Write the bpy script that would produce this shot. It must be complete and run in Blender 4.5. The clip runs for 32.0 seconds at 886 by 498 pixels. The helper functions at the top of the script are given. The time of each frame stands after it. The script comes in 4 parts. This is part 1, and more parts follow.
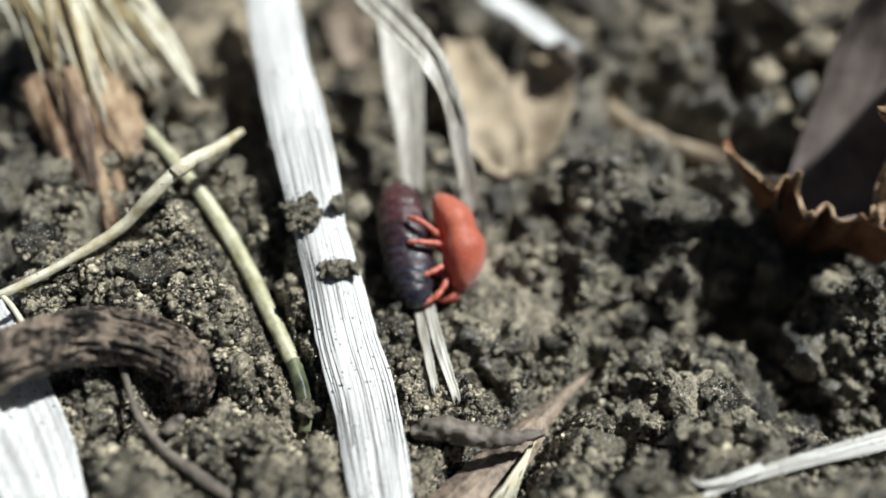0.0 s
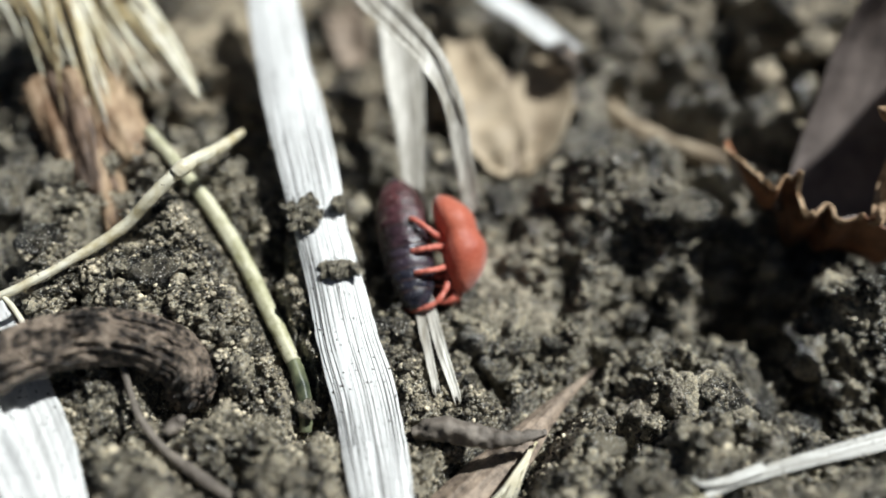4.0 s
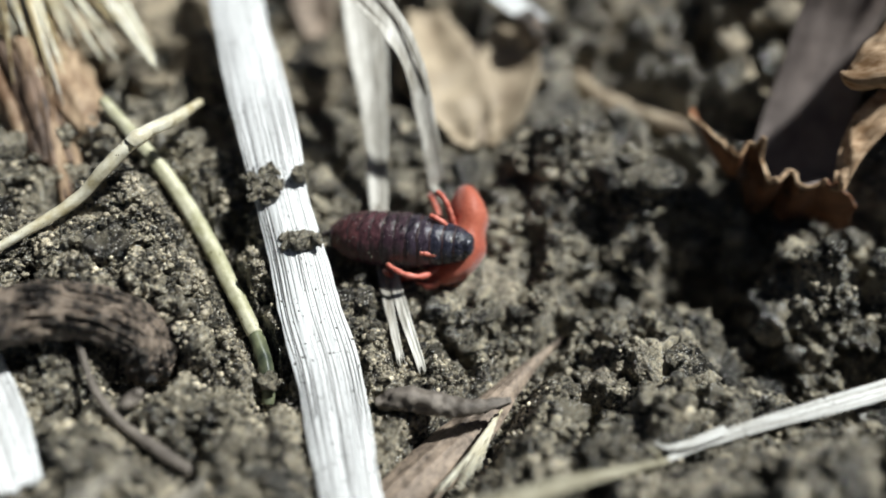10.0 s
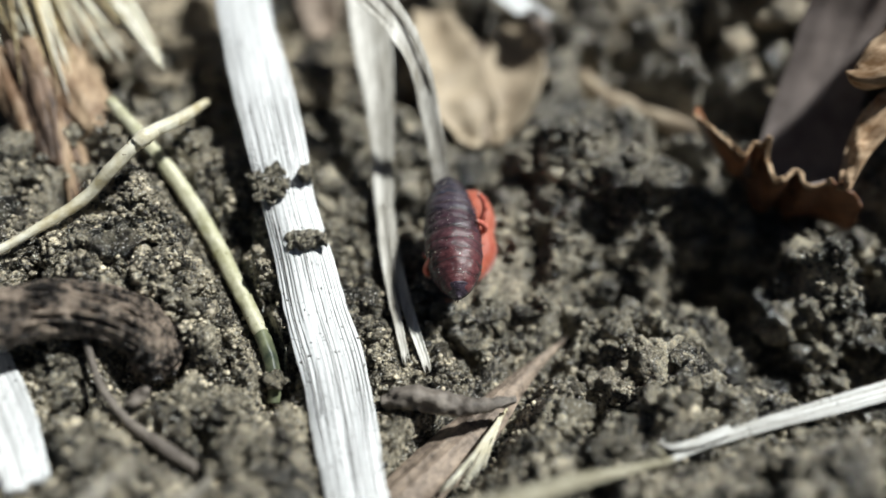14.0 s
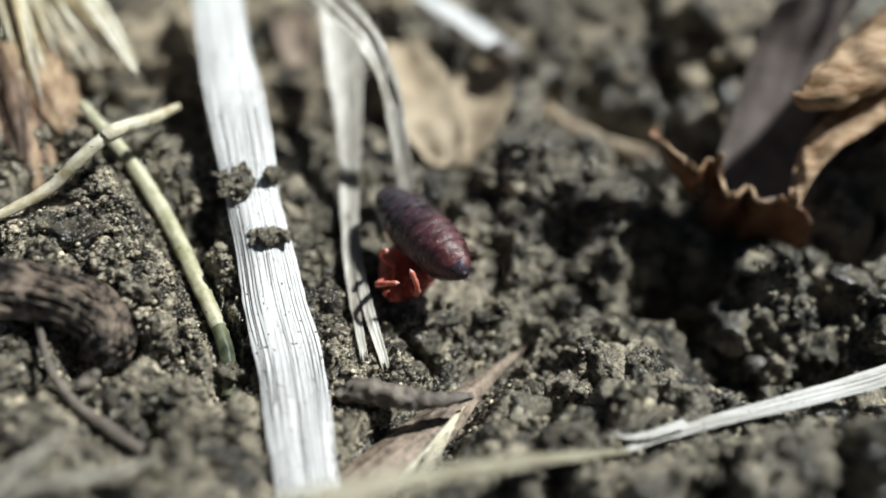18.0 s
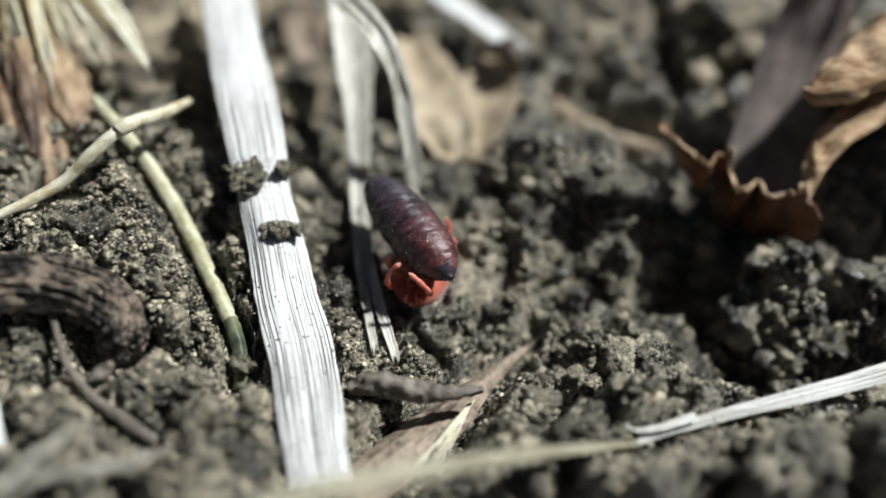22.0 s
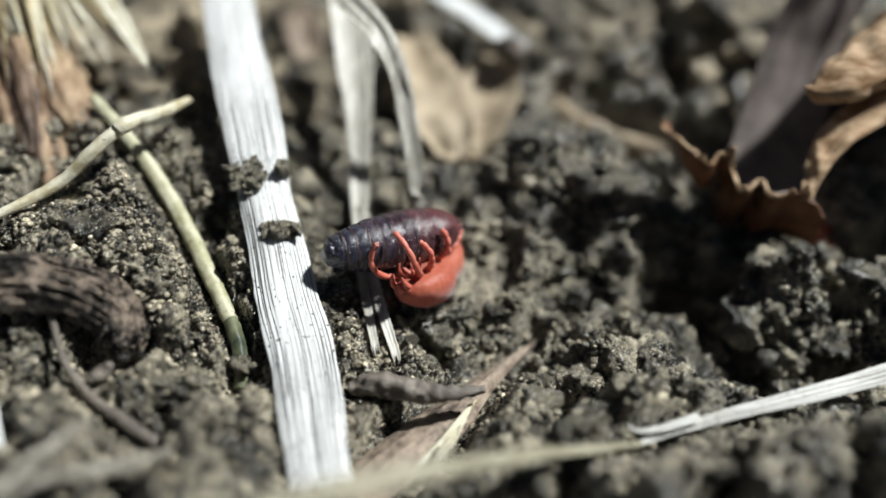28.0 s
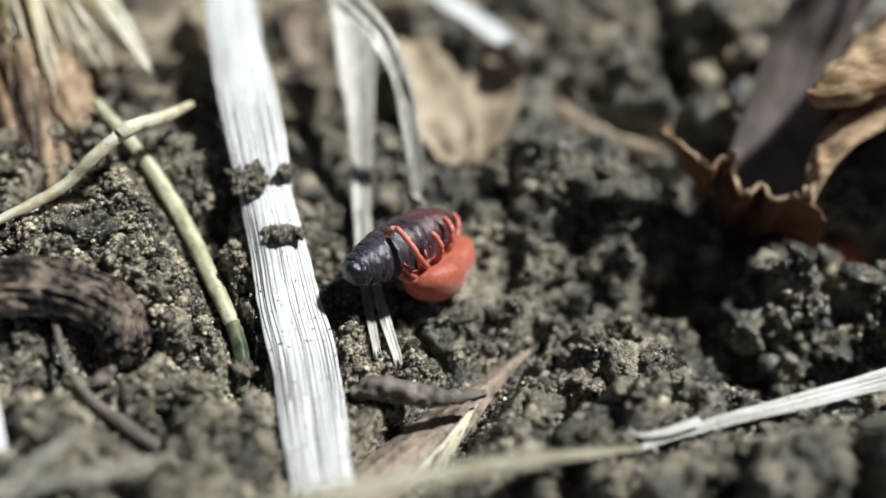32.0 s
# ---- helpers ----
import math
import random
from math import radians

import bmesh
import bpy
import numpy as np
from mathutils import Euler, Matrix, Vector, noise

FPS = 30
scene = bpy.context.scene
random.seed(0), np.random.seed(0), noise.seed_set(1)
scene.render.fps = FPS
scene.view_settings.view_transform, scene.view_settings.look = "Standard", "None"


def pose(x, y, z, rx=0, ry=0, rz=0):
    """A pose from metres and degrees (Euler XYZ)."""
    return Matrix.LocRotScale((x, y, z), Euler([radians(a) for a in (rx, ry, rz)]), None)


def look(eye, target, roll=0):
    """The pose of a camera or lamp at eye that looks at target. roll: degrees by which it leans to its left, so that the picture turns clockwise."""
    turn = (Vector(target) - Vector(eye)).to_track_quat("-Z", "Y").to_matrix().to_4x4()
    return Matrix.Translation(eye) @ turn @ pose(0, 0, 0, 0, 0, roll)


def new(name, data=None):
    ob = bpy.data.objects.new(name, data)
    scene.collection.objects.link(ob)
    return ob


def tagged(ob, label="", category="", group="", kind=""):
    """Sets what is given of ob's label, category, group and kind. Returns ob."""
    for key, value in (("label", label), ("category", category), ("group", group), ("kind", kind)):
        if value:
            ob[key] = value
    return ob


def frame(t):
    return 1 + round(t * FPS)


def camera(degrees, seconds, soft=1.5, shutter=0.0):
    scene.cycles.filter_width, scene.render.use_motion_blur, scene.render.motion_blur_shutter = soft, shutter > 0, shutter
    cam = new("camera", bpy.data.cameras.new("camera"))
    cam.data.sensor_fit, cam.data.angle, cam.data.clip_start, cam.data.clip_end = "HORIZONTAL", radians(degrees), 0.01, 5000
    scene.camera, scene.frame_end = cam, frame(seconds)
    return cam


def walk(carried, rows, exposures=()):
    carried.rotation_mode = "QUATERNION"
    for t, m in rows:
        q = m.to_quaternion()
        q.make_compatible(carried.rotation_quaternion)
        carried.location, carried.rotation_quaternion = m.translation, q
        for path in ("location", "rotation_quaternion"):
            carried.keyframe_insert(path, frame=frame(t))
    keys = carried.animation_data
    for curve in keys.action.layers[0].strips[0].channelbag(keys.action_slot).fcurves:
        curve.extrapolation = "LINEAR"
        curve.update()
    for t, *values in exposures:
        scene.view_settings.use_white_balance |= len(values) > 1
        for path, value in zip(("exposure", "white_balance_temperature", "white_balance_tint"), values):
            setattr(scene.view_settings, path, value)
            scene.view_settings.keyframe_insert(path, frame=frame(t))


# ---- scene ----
MM = 0.001

# ---- camera and its walk: seconds, place in millimetres, turn in degrees ----
cam = camera(62.08, 32.0, soft=1.5)
cam.data.dof.use_dof = True
cam.data.dof.focus_distance = 23.0 * MM
cam.data.dof.aperture_fstop = 19.5
PATH = [
    (0.0, 0.031, -20.374, 19.635, 46.071, 0.059, 0.043),
    (0.5, -0.010, -20.365, 19.690, 45.916, 0.083, 0.024),
    (1.0, 0.062, -20.349, 19.606, 46.182, 0.087, -0.044),
    (1.5, 0.052, -20.309, 19.560, 46.252, 0.062, -0.094),
    (2.0, 0.004, -20.368, 19.586, 46.247, 0.091, -0.015),
    (2.5, 0.032, -20.396, 19.606, 46.051, 0.278, 0.215),
    (3.0, -0.013, -20.485, 19.600, 46.191, 0.231, 0.133),
    (3.5, 0.019, -20.418, 19.588, 46.186, 0.198, 0.044),
    (5.5, 0.084, -20.397, 19.624, 46.419, 0.269, 0.120),
    (6.0, 0.084, -20.439, 19.627, 46.269, 0.357, 0.147),
    (6.5, 0.096, -20.493, 19.605, 46.203, 0.421, 0.314),
    (7.0, 0.053, -20.364, 19.581, 46.101, 0.213, 0.061),
    (7.5, 0.168, -20.348, 19.496, 46.329, 0.274, -0.107),
    (8.0, 0.319, -20.469, 19.402, 46.585, 0.061, -0.680),
    (8.5, 0.561, -20.568, 19.204, 44.892, -0.312, -1.327),
    (9.0, 0.603, -20.575, 19.102, 44.992, -0.669, -1.745),
    (9.5, 0.630, -20.592, 19.093, 44.896, -0.516, -1.578),
    (10.0, 0.545, -20.543, 19.064, 44.959, -0.510, -1.573),
    (10.5, 0.603, -20.444, 19.093, 45.143, -0.442, -1.525),
    (11.0, 0.558, -20.448, 19.092, 45.232, -0.435, -1.533),
    (11.5, 0.567, -20.548, 19.123, 45.090, -0.263, -1.309),
    (12.0, 0.525, -20.549, 19.101, 45.017, -0.275, -1.326),
    (12.5, 0.569, -20.487, 19.109, 45.108, -0.345, -1.395),
    (13.0, 0.550, -20.500, 19.110, 45.273, -0.372, -1.462),
    (13.5, 0.544, -20.473, 19.064, 44.975, -0.327, -1.363),
    (14.0, 0.526, -20.584, 19.103, 44.904, -0.273, -1.294),
    (14.5, 0.544, -20.568, 19.085, 45.007, -0.311, -1.376),
    (16.5, 1.071, -22.834, 17.670, 51.809, -2.082, -1.454),
    (17.0, 1.044, -22.148, 17.130, 50.675, -2.782, -2.339),
    (17.5, 0.998, -22.383, 17.310, 50.652, -2.526, -1.834),
    (18.0, 1.007, -22.554, 17.426, 51.087, -2.456, -1.800),
    (18.5, 0.934, -22.635, 17.450, 51.293, -2.430, -1.740),
    (19.0, 0.917, -22.678, 17.445, 51.335, -2.413, -1.706),
    (19.5, 0.893, -22.672, 17.419, 51.101, -2.336, -1.581),
    (20.0, 0.860, -22.690, 17.399, 50.924, -2.295, -1.441),
    (20.5, 0.899, -22.664, 17.404, 51.009, -2.269, -1.540),
    (21.0, 0.854, -22.716, 17.399, 51.099, -2.300, -1.501),
    (21.5, 0.830, -22.689, 17.482, 50.753, -2.222, -1.326),
    (22.0, 0.802, -22.692, 17.389, 50.874, -2.331, -1.477),
    (22.5, 0.825, -22.663, 17.416, 50.816, -2.342, -1.489),
    (23.0, 0.832, -22.643, 17.347, 50.894, -2.370, -1.590),
    (23.5, 0.853, -22.654, 17.372, 50.870, -2.341, -1.507),
    (24.0, 0.828, -22.598, 17.394, 50.863, -2.351, -1.616),
    (24.5, 0.822, -22.636, 17.356, 50.955, -2.390, -1.608),
    (25.0, 0.780, -22.641, 17.347, 50.773, -2.320, -1.433),
    (25.5, 0.757, -22.610, 17.319, 50.616, -2.350, -1.401),
    (27.5, 0.813, -22.525, 17.318, 50.682, -2.298, -1.483),
    (28.0, 0.762, -22.575, 17.333, 50.761, -2.318, -1.519),
    (28.5, 0.794, -22.584, 17.361, 50.674, -2.204, -1.344),
    (29.0, 0.791, -22.549, 17.368, 50.704, -2.274, -1.451),
    (29.5, 0.784, -22.536, 17.325, 50.755, -2.293, -1.484),
    (30.0, 0.815, -22.560, 17.369, 50.782, -2.209, -1.446),
    (30.5, 0.814, -22.557, 17.376, 50.868, -2.273, -1.426),
    (31.0, 0.780, -22.593, 17.358, 51.115, -2.304, -1.527),
    (31.5, 0.795, -22.632, 17.443, 51.015, -2.151, -1.270),
    (32.0, 0.757, -22.574, 17.415, 50.923, -2.243, -1.423),
]
walk(cam, [(t, pose(x * MM, y * MM, z * MM, rx, ry, rz)) for t, x, y, z, rx, ry, rz in PATH])

# ---- world, sun and exposure ----
SUN_AZ, SUN_EL = radians(78), radians(56)     # azimuth from +y towards +x
world = bpy.data.worlds.new("sky")
scene.world = world
world.use_nodes = True
wn = world.node_tree.nodes
sky = wn.new("ShaderNodeTexSky")
sky.sky_type = "NISHITA"
sky.sun_disc = False
sky.sun_elevation = SUN_EL
sky.sun_rotation = SUN_AZ
world.node_tree.links.new(sky.outputs[0], wn["Background"].inputs[0])
wn["Background"].inputs[1].default_value = 0.014
sun = new("sun", bpy.data.lights.new("sun", "SUN"))
sun.data.energy, sun.data.angle, sun.data.color = 5.0, radians(4), (0.94, 0.985, 0.985)
sun.matrix_world = look((math.sin(SUN_AZ) * math.cos(SUN_EL), math.cos(SUN_AZ) * math.cos(SUN_EL), math.sin(SUN_EL)), (0, 0, 0))
scene.view_settings.exposure = 0.33


# ---- materials ----
def material(name, low, high, rough=0.7, fine=900.0, coarse=120.0, bump=0.3, dist=0.05, spec=0.4, stretch=(1, 1, 1),
             mid=0.5, sheer=0.0, spots=None, random_amount=0.0, coords="Object", metal=0.0, width=0.25):
    """Two colours mixed by noise at two scales, with fine relief. Sizes: cycles per metre; dist in millimetres."""
    m = bpy.data.materials.new(name)
    m.use_nodes = True
    nt = m.node_tree
    n, l = nt.nodes, nt.links
    b = n["Principled BSDF"]
    b.inputs["Roughness"].default_value = rough
    b.inputs["Specular IOR Level"].default_value = spec
    b.inputs["Metallic"].default_value = metal
    tc = n.new("ShaderNodeTexCoord")
    mp = n.new("ShaderNodeMapping")
    mp.inputs["Scale"].default_value = stretch
    l.new(tc.outputs[coords], mp.inputs[0])

    def noise_node(scale, detail=6.0):
        t = n.new("ShaderNodeTexNoise")
        t.inputs["Scale"].default_value = scale
        t.inputs["Detail"].default_value = detail
        t.inputs["Roughness"].default_value = 0.65
        l.new(mp.outputs[0], t.inputs[0])
        return t

    a, c = noise_node(fine), noise_node(coarse, 3.0)
    add = n.new("ShaderNodeMath")
    add.operation = "ADD"
    l.new(a.outputs[0], add.inputs[0])
    l.new(c.outputs[0], add.inputs[1])
    half = n.new("ShaderNodeMath")
    half.operation = "MULTIPLY"
    half.inputs[1].default_value = 0.5
    l.new(add.outputs[0], half.inputs[0])
    ramp = n.new("ShaderNodeValToRGB")
    ramp.color_ramp.elements[0].position, ramp.color_ramp.elements[0].color = mid - width / 2, (*low, 1)
    ramp.color_ramp.elements[1].position, ramp.color_ramp.elements[1].color = mid + width / 2, (*high, 1)
    l.new(half.outputs[0], ramp.inputs[0])
    colour = ramp.outputs[0]
    if random_amount:
        info = n.new("ShaderNodeNewGeometry")
        hsv = n.new("ShaderNodeHueSaturation")
        ma = n.new("ShaderNodeMapRange")
        ma.inputs[3].default_value, ma.inputs[4].default_value = 1 - random_amount, 1 + random_amount
        l.new(info.outputs["Random Per Island"], ma.inputs[0])
        l.new(ma.outputs[0], hsv.inputs["Value"])
        l.new(colour, hsv.inputs["Color"])
        colour = hsv.outputs[0]
    if spots:
        scale, limit, tone = spots
        v = n.new("ShaderNodeTexNoise")
        v.inputs["Scale"].default_value = scale
        v.inputs["Detail"].default_value = 2.0
        l.new(tc.outputs[coords], v.inputs[0])
        st = n.new("ShaderNodeMapRange")
        st.inputs[1].default_value, st.inputs[2].default_value = limit, limit + 0.04
        l.new(v.outputs[0], st.inputs[0])
        mx = n.new("ShaderNodeMix")
        mx.data_type = "RGBA"
        mx.inputs[7].default_value = (*tone, 1)
        l.new(st.outputs[0], mx.inputs[0])
        l.new(colour, mx.inputs[6])
        colour = mx.outputs[2]
    l.new(colour, b.inputs["Base Color"])
    if bump:
        bp = n.new("ShaderNodeBump")
        bp.inputs["Strength"].default_value = bump
        bp.inputs["Distance"].default_value = dist * MM
        l.new(a.outputs[0], bp.inputs["Height"])
        l.new(bp.outputs[0], b.inputs["Normal"])
    if sheer:
        tr = n.new("ShaderNodeBsdfTranslucent")
        l.new(colour, tr.inputs[0])
        ms = n.new("ShaderNodeMixShader")
        ms.inputs[0].default_value = sheer
        l.new(b.outputs[0], ms.inputs[1])
        l.new(tr.outputs[0], ms.inputs[2])
        l.new(ms.outputs[0], n["Material Output"].inputs[0])
    return m


# the pale spots of SOIL and CLOD are painted glints of sun on grains
SOIL = material("soil", (0.016, 0.0138, 0.010), (0.50, 0.436, 0.315), 0.3, 6500, 700, 1.0, 0.35, 0.9, random_amount=0.75, mid=0.515, width=0.15, spots=(14000, 0.62, (0.80, 0.77, 0.69)))
GRIT = material("soil_grit", (0.025, 0.021, 0.015), (0.62, 0.535, 0.385), 0.3, 5000, 900, 0.8, 0.15, 0.8, random_amount=0.85, mid=0.54, width=0.2)
CLOD = material("clod_soil", (0.095, 0.080, 0.057), (0.64, 0.555, 0.41), 0.35, 7000, 900, 1.0, 0.25, 0.8, mid=0.51, width=0.16, spots=(15000, 0.66, (0.80, 0.77, 0.70)))
TANSOIL = material("tan_soil", (0.035, 0.028, 0.020), (0.46, 0.38, 0.265), 0.5, 4000, 500, 1.0, 0.35, 0.5, random_amount=0.7, width=0.17)
STRAW = material("bleached_straw", (0.66, 0.655, 0.64), (0.92, 0.92, 0.905), 0.36, 700, 90, 0.6, 0.05, 0.5, stretch=(8, 0.6, 2), sheer=0.2, spots=(8500, 0.655, (0.05, 0.042, 0.035)))
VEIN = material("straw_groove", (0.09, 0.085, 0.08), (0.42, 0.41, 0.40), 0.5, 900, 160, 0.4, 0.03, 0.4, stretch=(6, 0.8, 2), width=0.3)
STRAWX = material("bleached_straw", (0.42, 0.40, 0.36), (0.80, 0.79, 0.75), 0.42, 700, 90, 0.5, 0.04, 0.5, stretch=(0.8, 6, 3), sheer=0.2, spots=(9000, 0.68, (0.07, 0.055, 0.04)))
GREYSTRAW = material("grey_straw", (0.12, 0.105, 0.085), (0.46, 0.42, 0.35), 0.5, 900, 200, 0.6, 0.06, 0.4, stretch=(7, 0.8, 2), sheer=0.1)
WEATHERED = material("weathered_straw", (0.29, 0.26, 0.21), (0.76, 0.73, 0.66), 0.45, 900, 150, 0.5, 0.05, 0.45, stretch=(7, 0.7, 2), sheer=0.15)
STALK = material("yellow_stalk", (0.50, 0.42, 0.24), (0.92, 0.89, 0.75), 0.42, 1500, 400, 0.7, 0.06, 0.5, sheer=0.15, width=0.22, spots=(5000, 0.70, (0.18, 0.12, 0.05)))
DRYSTEM = material("dry_stem", (0.21, 0.185, 0.12), (0.52, 0.475, 0.36), 0.5, 900, 200, 0.5, 0.05, 0.4, stretch=(0.8, 6, 3), sheer=0.2)
GREEN = material("green_stalk", (0.34, 0.325, 0.165), (0.86, 0.82, 0.63), 0.42, 1300, 350, 0.7, 0.06, 0.5, sheer=0.1, width=0.22, spots=(5000, 0.69, (0.13, 0.11, 0.05)))
ROOT = material("dark_root", (0.014, 0.010, 0.008), (0.44, 0.34, 0.26), 0.4, 4800, 1500, 1.0, 0.40, 0.7, mid=0.52, width=0.13)
TWIG = material("brown_bark", (0.07, 0.052, 0.040), (0.37, 0.285, 0.215), 0.6, 2600, 400, 0.9, 0.10, 0.4, width=0.2)
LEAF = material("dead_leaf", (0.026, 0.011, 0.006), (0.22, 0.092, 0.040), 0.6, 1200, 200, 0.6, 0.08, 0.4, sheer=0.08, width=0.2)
BEIGE = material("beige_leaf", (0.27, 0.20, 0.135), (0.57, 0.465, 0.33), 0.6, 900, 200, 0.6, 0.08, 0.3, sheer=0.2)
SHEATH = material("tuft_sheath", (0.20, 0.115, 0.065), (0.60, 0.44, 0.29), 0.55, 900, 250, 0.6, 0.10, 0.3, stretch=(3, 1, 1), width=0.2, sheer=0.25)
HUSK = material("tuft_husk", (0.05, 0.033, 0.024), (0.27, 0.18, 0.125), 0.6, 900, 250, 0.7, 0.10, 0.3, stretch=(3, 1, 1), width=0.2)
GREYSTEM = material("grey_rootlet", (0.05, 0.040, 0.033), (0.24, 0.205, 0.17), 0.6, 2500, 400, 0.9, 0.10, 0.4)
TUFTSKIN = material("tuft_skin", (0.19, 0.12, 0.05), (0.64, 0.52, 0.29), 0.5, 1500, 300, 0.7, 0.10, 0.4, stretch=(3, 1, 1), width=0.2, sheer=0.15)
LEAFBACK = material("leaf_inside", (0.09, 0.070, 0.062), (0.24, 0.195, 0.175), 0.55, 900, 160, 0.5, 0.06, 0.35)
DARKGREEN = material("green_stalk_base", (0.028, 0.038, 0.024), (0.20, 0.21, 0.12), 0.45, 1300, 300, 0.6, 0.06, 0.4, width=0.2)
# paler copy of the leaf colour: sunlight on rim, edge and tip is painted in
LEAFLIT = material("lit_leaf", (0.22, 0.12, 0.055), (0.60, 0.43, 0.28), 0.75, 900, 260, 0.6, 0.10, 0.2, stretch=(1, 4, 4), width=0.2, sheer=0.1)
MITE = material("red_velvet", (0.50, 0.100, 0.054), (0.68, 0.19, 0.105), 0.42, 9000, 400, 0.8, 0.03, 0.4, sheer=0.3)
MITELEG = material("orange_red_cuticle", (0.58, 0.12, 0.075), (0.80, 0.27, 0.20), 0.4, 5000, 600, 0.4, 0.015, 0.5, sheer=0.2)
CLAW = material("pale_claw", (0.60, 0.28, 0.22), (0.82, 0.55, 0.48), 0.4, 5000, 600, 0.3, 0.01, 0.5, sheer=0.2)
MITE.node_tree.nodes["Principled BSDF"].inputs["Sheen Weight"].default_value = 0.5


# ---- numbers and shapes, in millimetres ----
def hash2(ix, iy, k):
    h = np.sin(ix * 127.1 + iy * 311.7 + k * 74.7) * 43758.5453
    return h - np.floor(h)


def vnoise(x, y, k=0):
    ix, iy = np.floor(x), np.floor(y)
    fx, fy = x - ix, y - iy
    fx, fy = fx * fx * (3 - 2 * fx), fy * fy * (3 - 2 * fy)
    a, b = hash2(ix, iy, k), hash2(ix + 1, iy, k)
    c, d = hash2(ix, iy + 1, k), hash2(ix + 1, iy + 1, k)
    return (a + (b - a) * fx) * (1 - fy) + (c + (d - c) * fx) * fy


def cells(x, y, k=0):
    """Rounded lumps: 1 on a lump's middle, 0 between the lumps."""
    best = np.full(np.shape(x), 9.0)
    ix, iy = np.floor(x), np.floor(y)
    for dx in (-1, 0, 1):
        for dy in (-1, 0, 1):
            jx, jy = ix + dx, iy + dy
            px, py = jx + hash2(jx, jy, k), jy + hash2(jx, jy, k + 5)
            size = 0.40 + 0.55 * hash2(jx, jy, k + 9)
            best = np.minimum(best, ((x - px) ** 2 + (y - py) ** 2) / size)
    return np.sqrt(np.clip(1 - best, 0, 1))


# hills and hollows: x, y, height, radius x, radius y
HILLS = [(-8.5, -2.5, 2.0, 5.0, 5.0), (9.8, -3.6, -1.3, 2.4, 2.2), (11.8, -7.0, -1.4, 3.2, 1.9), (11.6, -3.0, -2.2, 1.7, 2.2), (-14, 4, 1.8, 8, 8), (1.6, 0.6, 0.3, 2.0, 1.6), (6.5, -5.5, -1.4, 3.0, 3.0), (1.8, -2.4, -1.2, 2.2, 2.2),
         (12.0, -3.5, -0.7, 4.5, 4.0), (15.0, -7.0, -3.6, 4.0, 3.0), (9.0, 5.5, 0.7, 4.0, 2.5), (12.5, -11.8, 1.3, 2.5, 2.0), (-1.2, 0.2, -1.3, 1.6, 3.0),
         (-6.0, -9.5, 0.4, 3, 3), (1.3, -5.4, -0.6, 1.2, 1.2), (18, 12, 2.5, 8, 8), (-2, 16, 1.0, 6, 5), (0.4, -8.2, -0.5, 2.0, 1.6), (3.4, -8.6, 0.5, 2.0, 1.2),
         (5.2, 1.9, 2.2, 2.0, 0.9), (3.4, 0.4, -1.1, 1.5, 0.8), (6.4, -3.0, -2.2, 1.2, 1.7), (7.6, 0.1, 0.8, 1.8, 0.9), (11.0, -1.4, -1.9, 1.9, 1.5), (14.2, -3.7, 1.9, 2.4, 1.1), (16.5, -0.8, -2.0, 2.5, 1.6)]


def base_height(x, y):
    z = -0.45 + 0.9 * (vnoise(x / 6.0, y / 6.0, 1) - 0.5) + 0 * x
    for hx, hy, h, rx, ry in HILLS:
        z = z + h * np.exp(-(((x - hx) / rx) ** 2 + ((y - hy) / ry) ** 2))
    return z


def warp(x, y):
    return x + 0.5 * vnoise(x * 1.1, y * 1.1, 3), y + 0.5 * vnoise(x * 1.1, y * 1.1, 4)


def crest(x, y):
    """1 on the clods, 0 in the gaps between them."""
    wx, wy = warp(x, y)
    return 0.45 * cells(wx / 2.6, wy / 2.6, 11) + 0.65 * cells(wx / 1.15, wy / 1.15, 12)


def ground_height(x, y):
    wx, wy = warp(x, y)
    steep = 1 + 0.8 * np.clip((x - 4.0) / 3.0, 0, 1)
    z = base_height(x, y)
    z = z + 2.3 * steep * (cells(wx / 2.6, wy / 2.6, 11) - 0.62) + 1.6 * steep * (cells(wx / 1.15, wy / 1.15, 12) - 0.62) + 0.55 * cells(wx / 0.5, wy / 0.5, 13)
    z = z + 0.12 * cells(wx / 0.22, wy / 0.22, 14) + 0.12 * (vnoise(x * 6, y * 6, 15) - 0.5) + 0.06 * (vnoise(x * 14, y * 14, 16) - 0.5)
    return z - 0.30


def fast_mesh(name, verts, faces, mat, smooth=True):
    """verts: n x 3 in millimetres; faces: m x 3 or m x 4 indices."""
    me = bpy.data.meshes.new(name)
    verts, faces = np.asarray(verts, float) * MM, np.asarray(faces, np.int32)
    k = faces.shape[1]
    me.vertices.add(len(verts))
    me.vertices.foreach_set("co", verts.astype(np.float32).ravel())
    me.loops.add(faces.size)
    me.loops.foreach_set("vertex_index", faces.ravel())
    me.polygons.add(len(faces))
    me.polygons.foreach_set("loop_start", np.arange(0, faces.size, k, dtype=np.int32))
    me.update(calc_edges=True)
    me.validate()
    if smooth:
        me.polygons.foreach_set("use_smooth", np.ones(len(faces), bool))
    me.materials.append(mat)
    return me


# the soil stays under what lies on it: lowest skin of the things over each 0.1 mm square
CX, CY, CELL = -24.0, -15.0, 0.1
CAP = np.full((400, 500), 50.0)


def over_soil(v):
    i, j = ((v[:, 1] - CY) / CELL).astype(int), ((v[:, 0] - CX) / CELL).astype(int)
    ok = (i >= 0) & (i < CAP.shape[0]) & (j >= 0) & (j < CAP.shape[1])
    np.minimum.at(CAP, (i[ok], j[ok]), v[ok, 2])


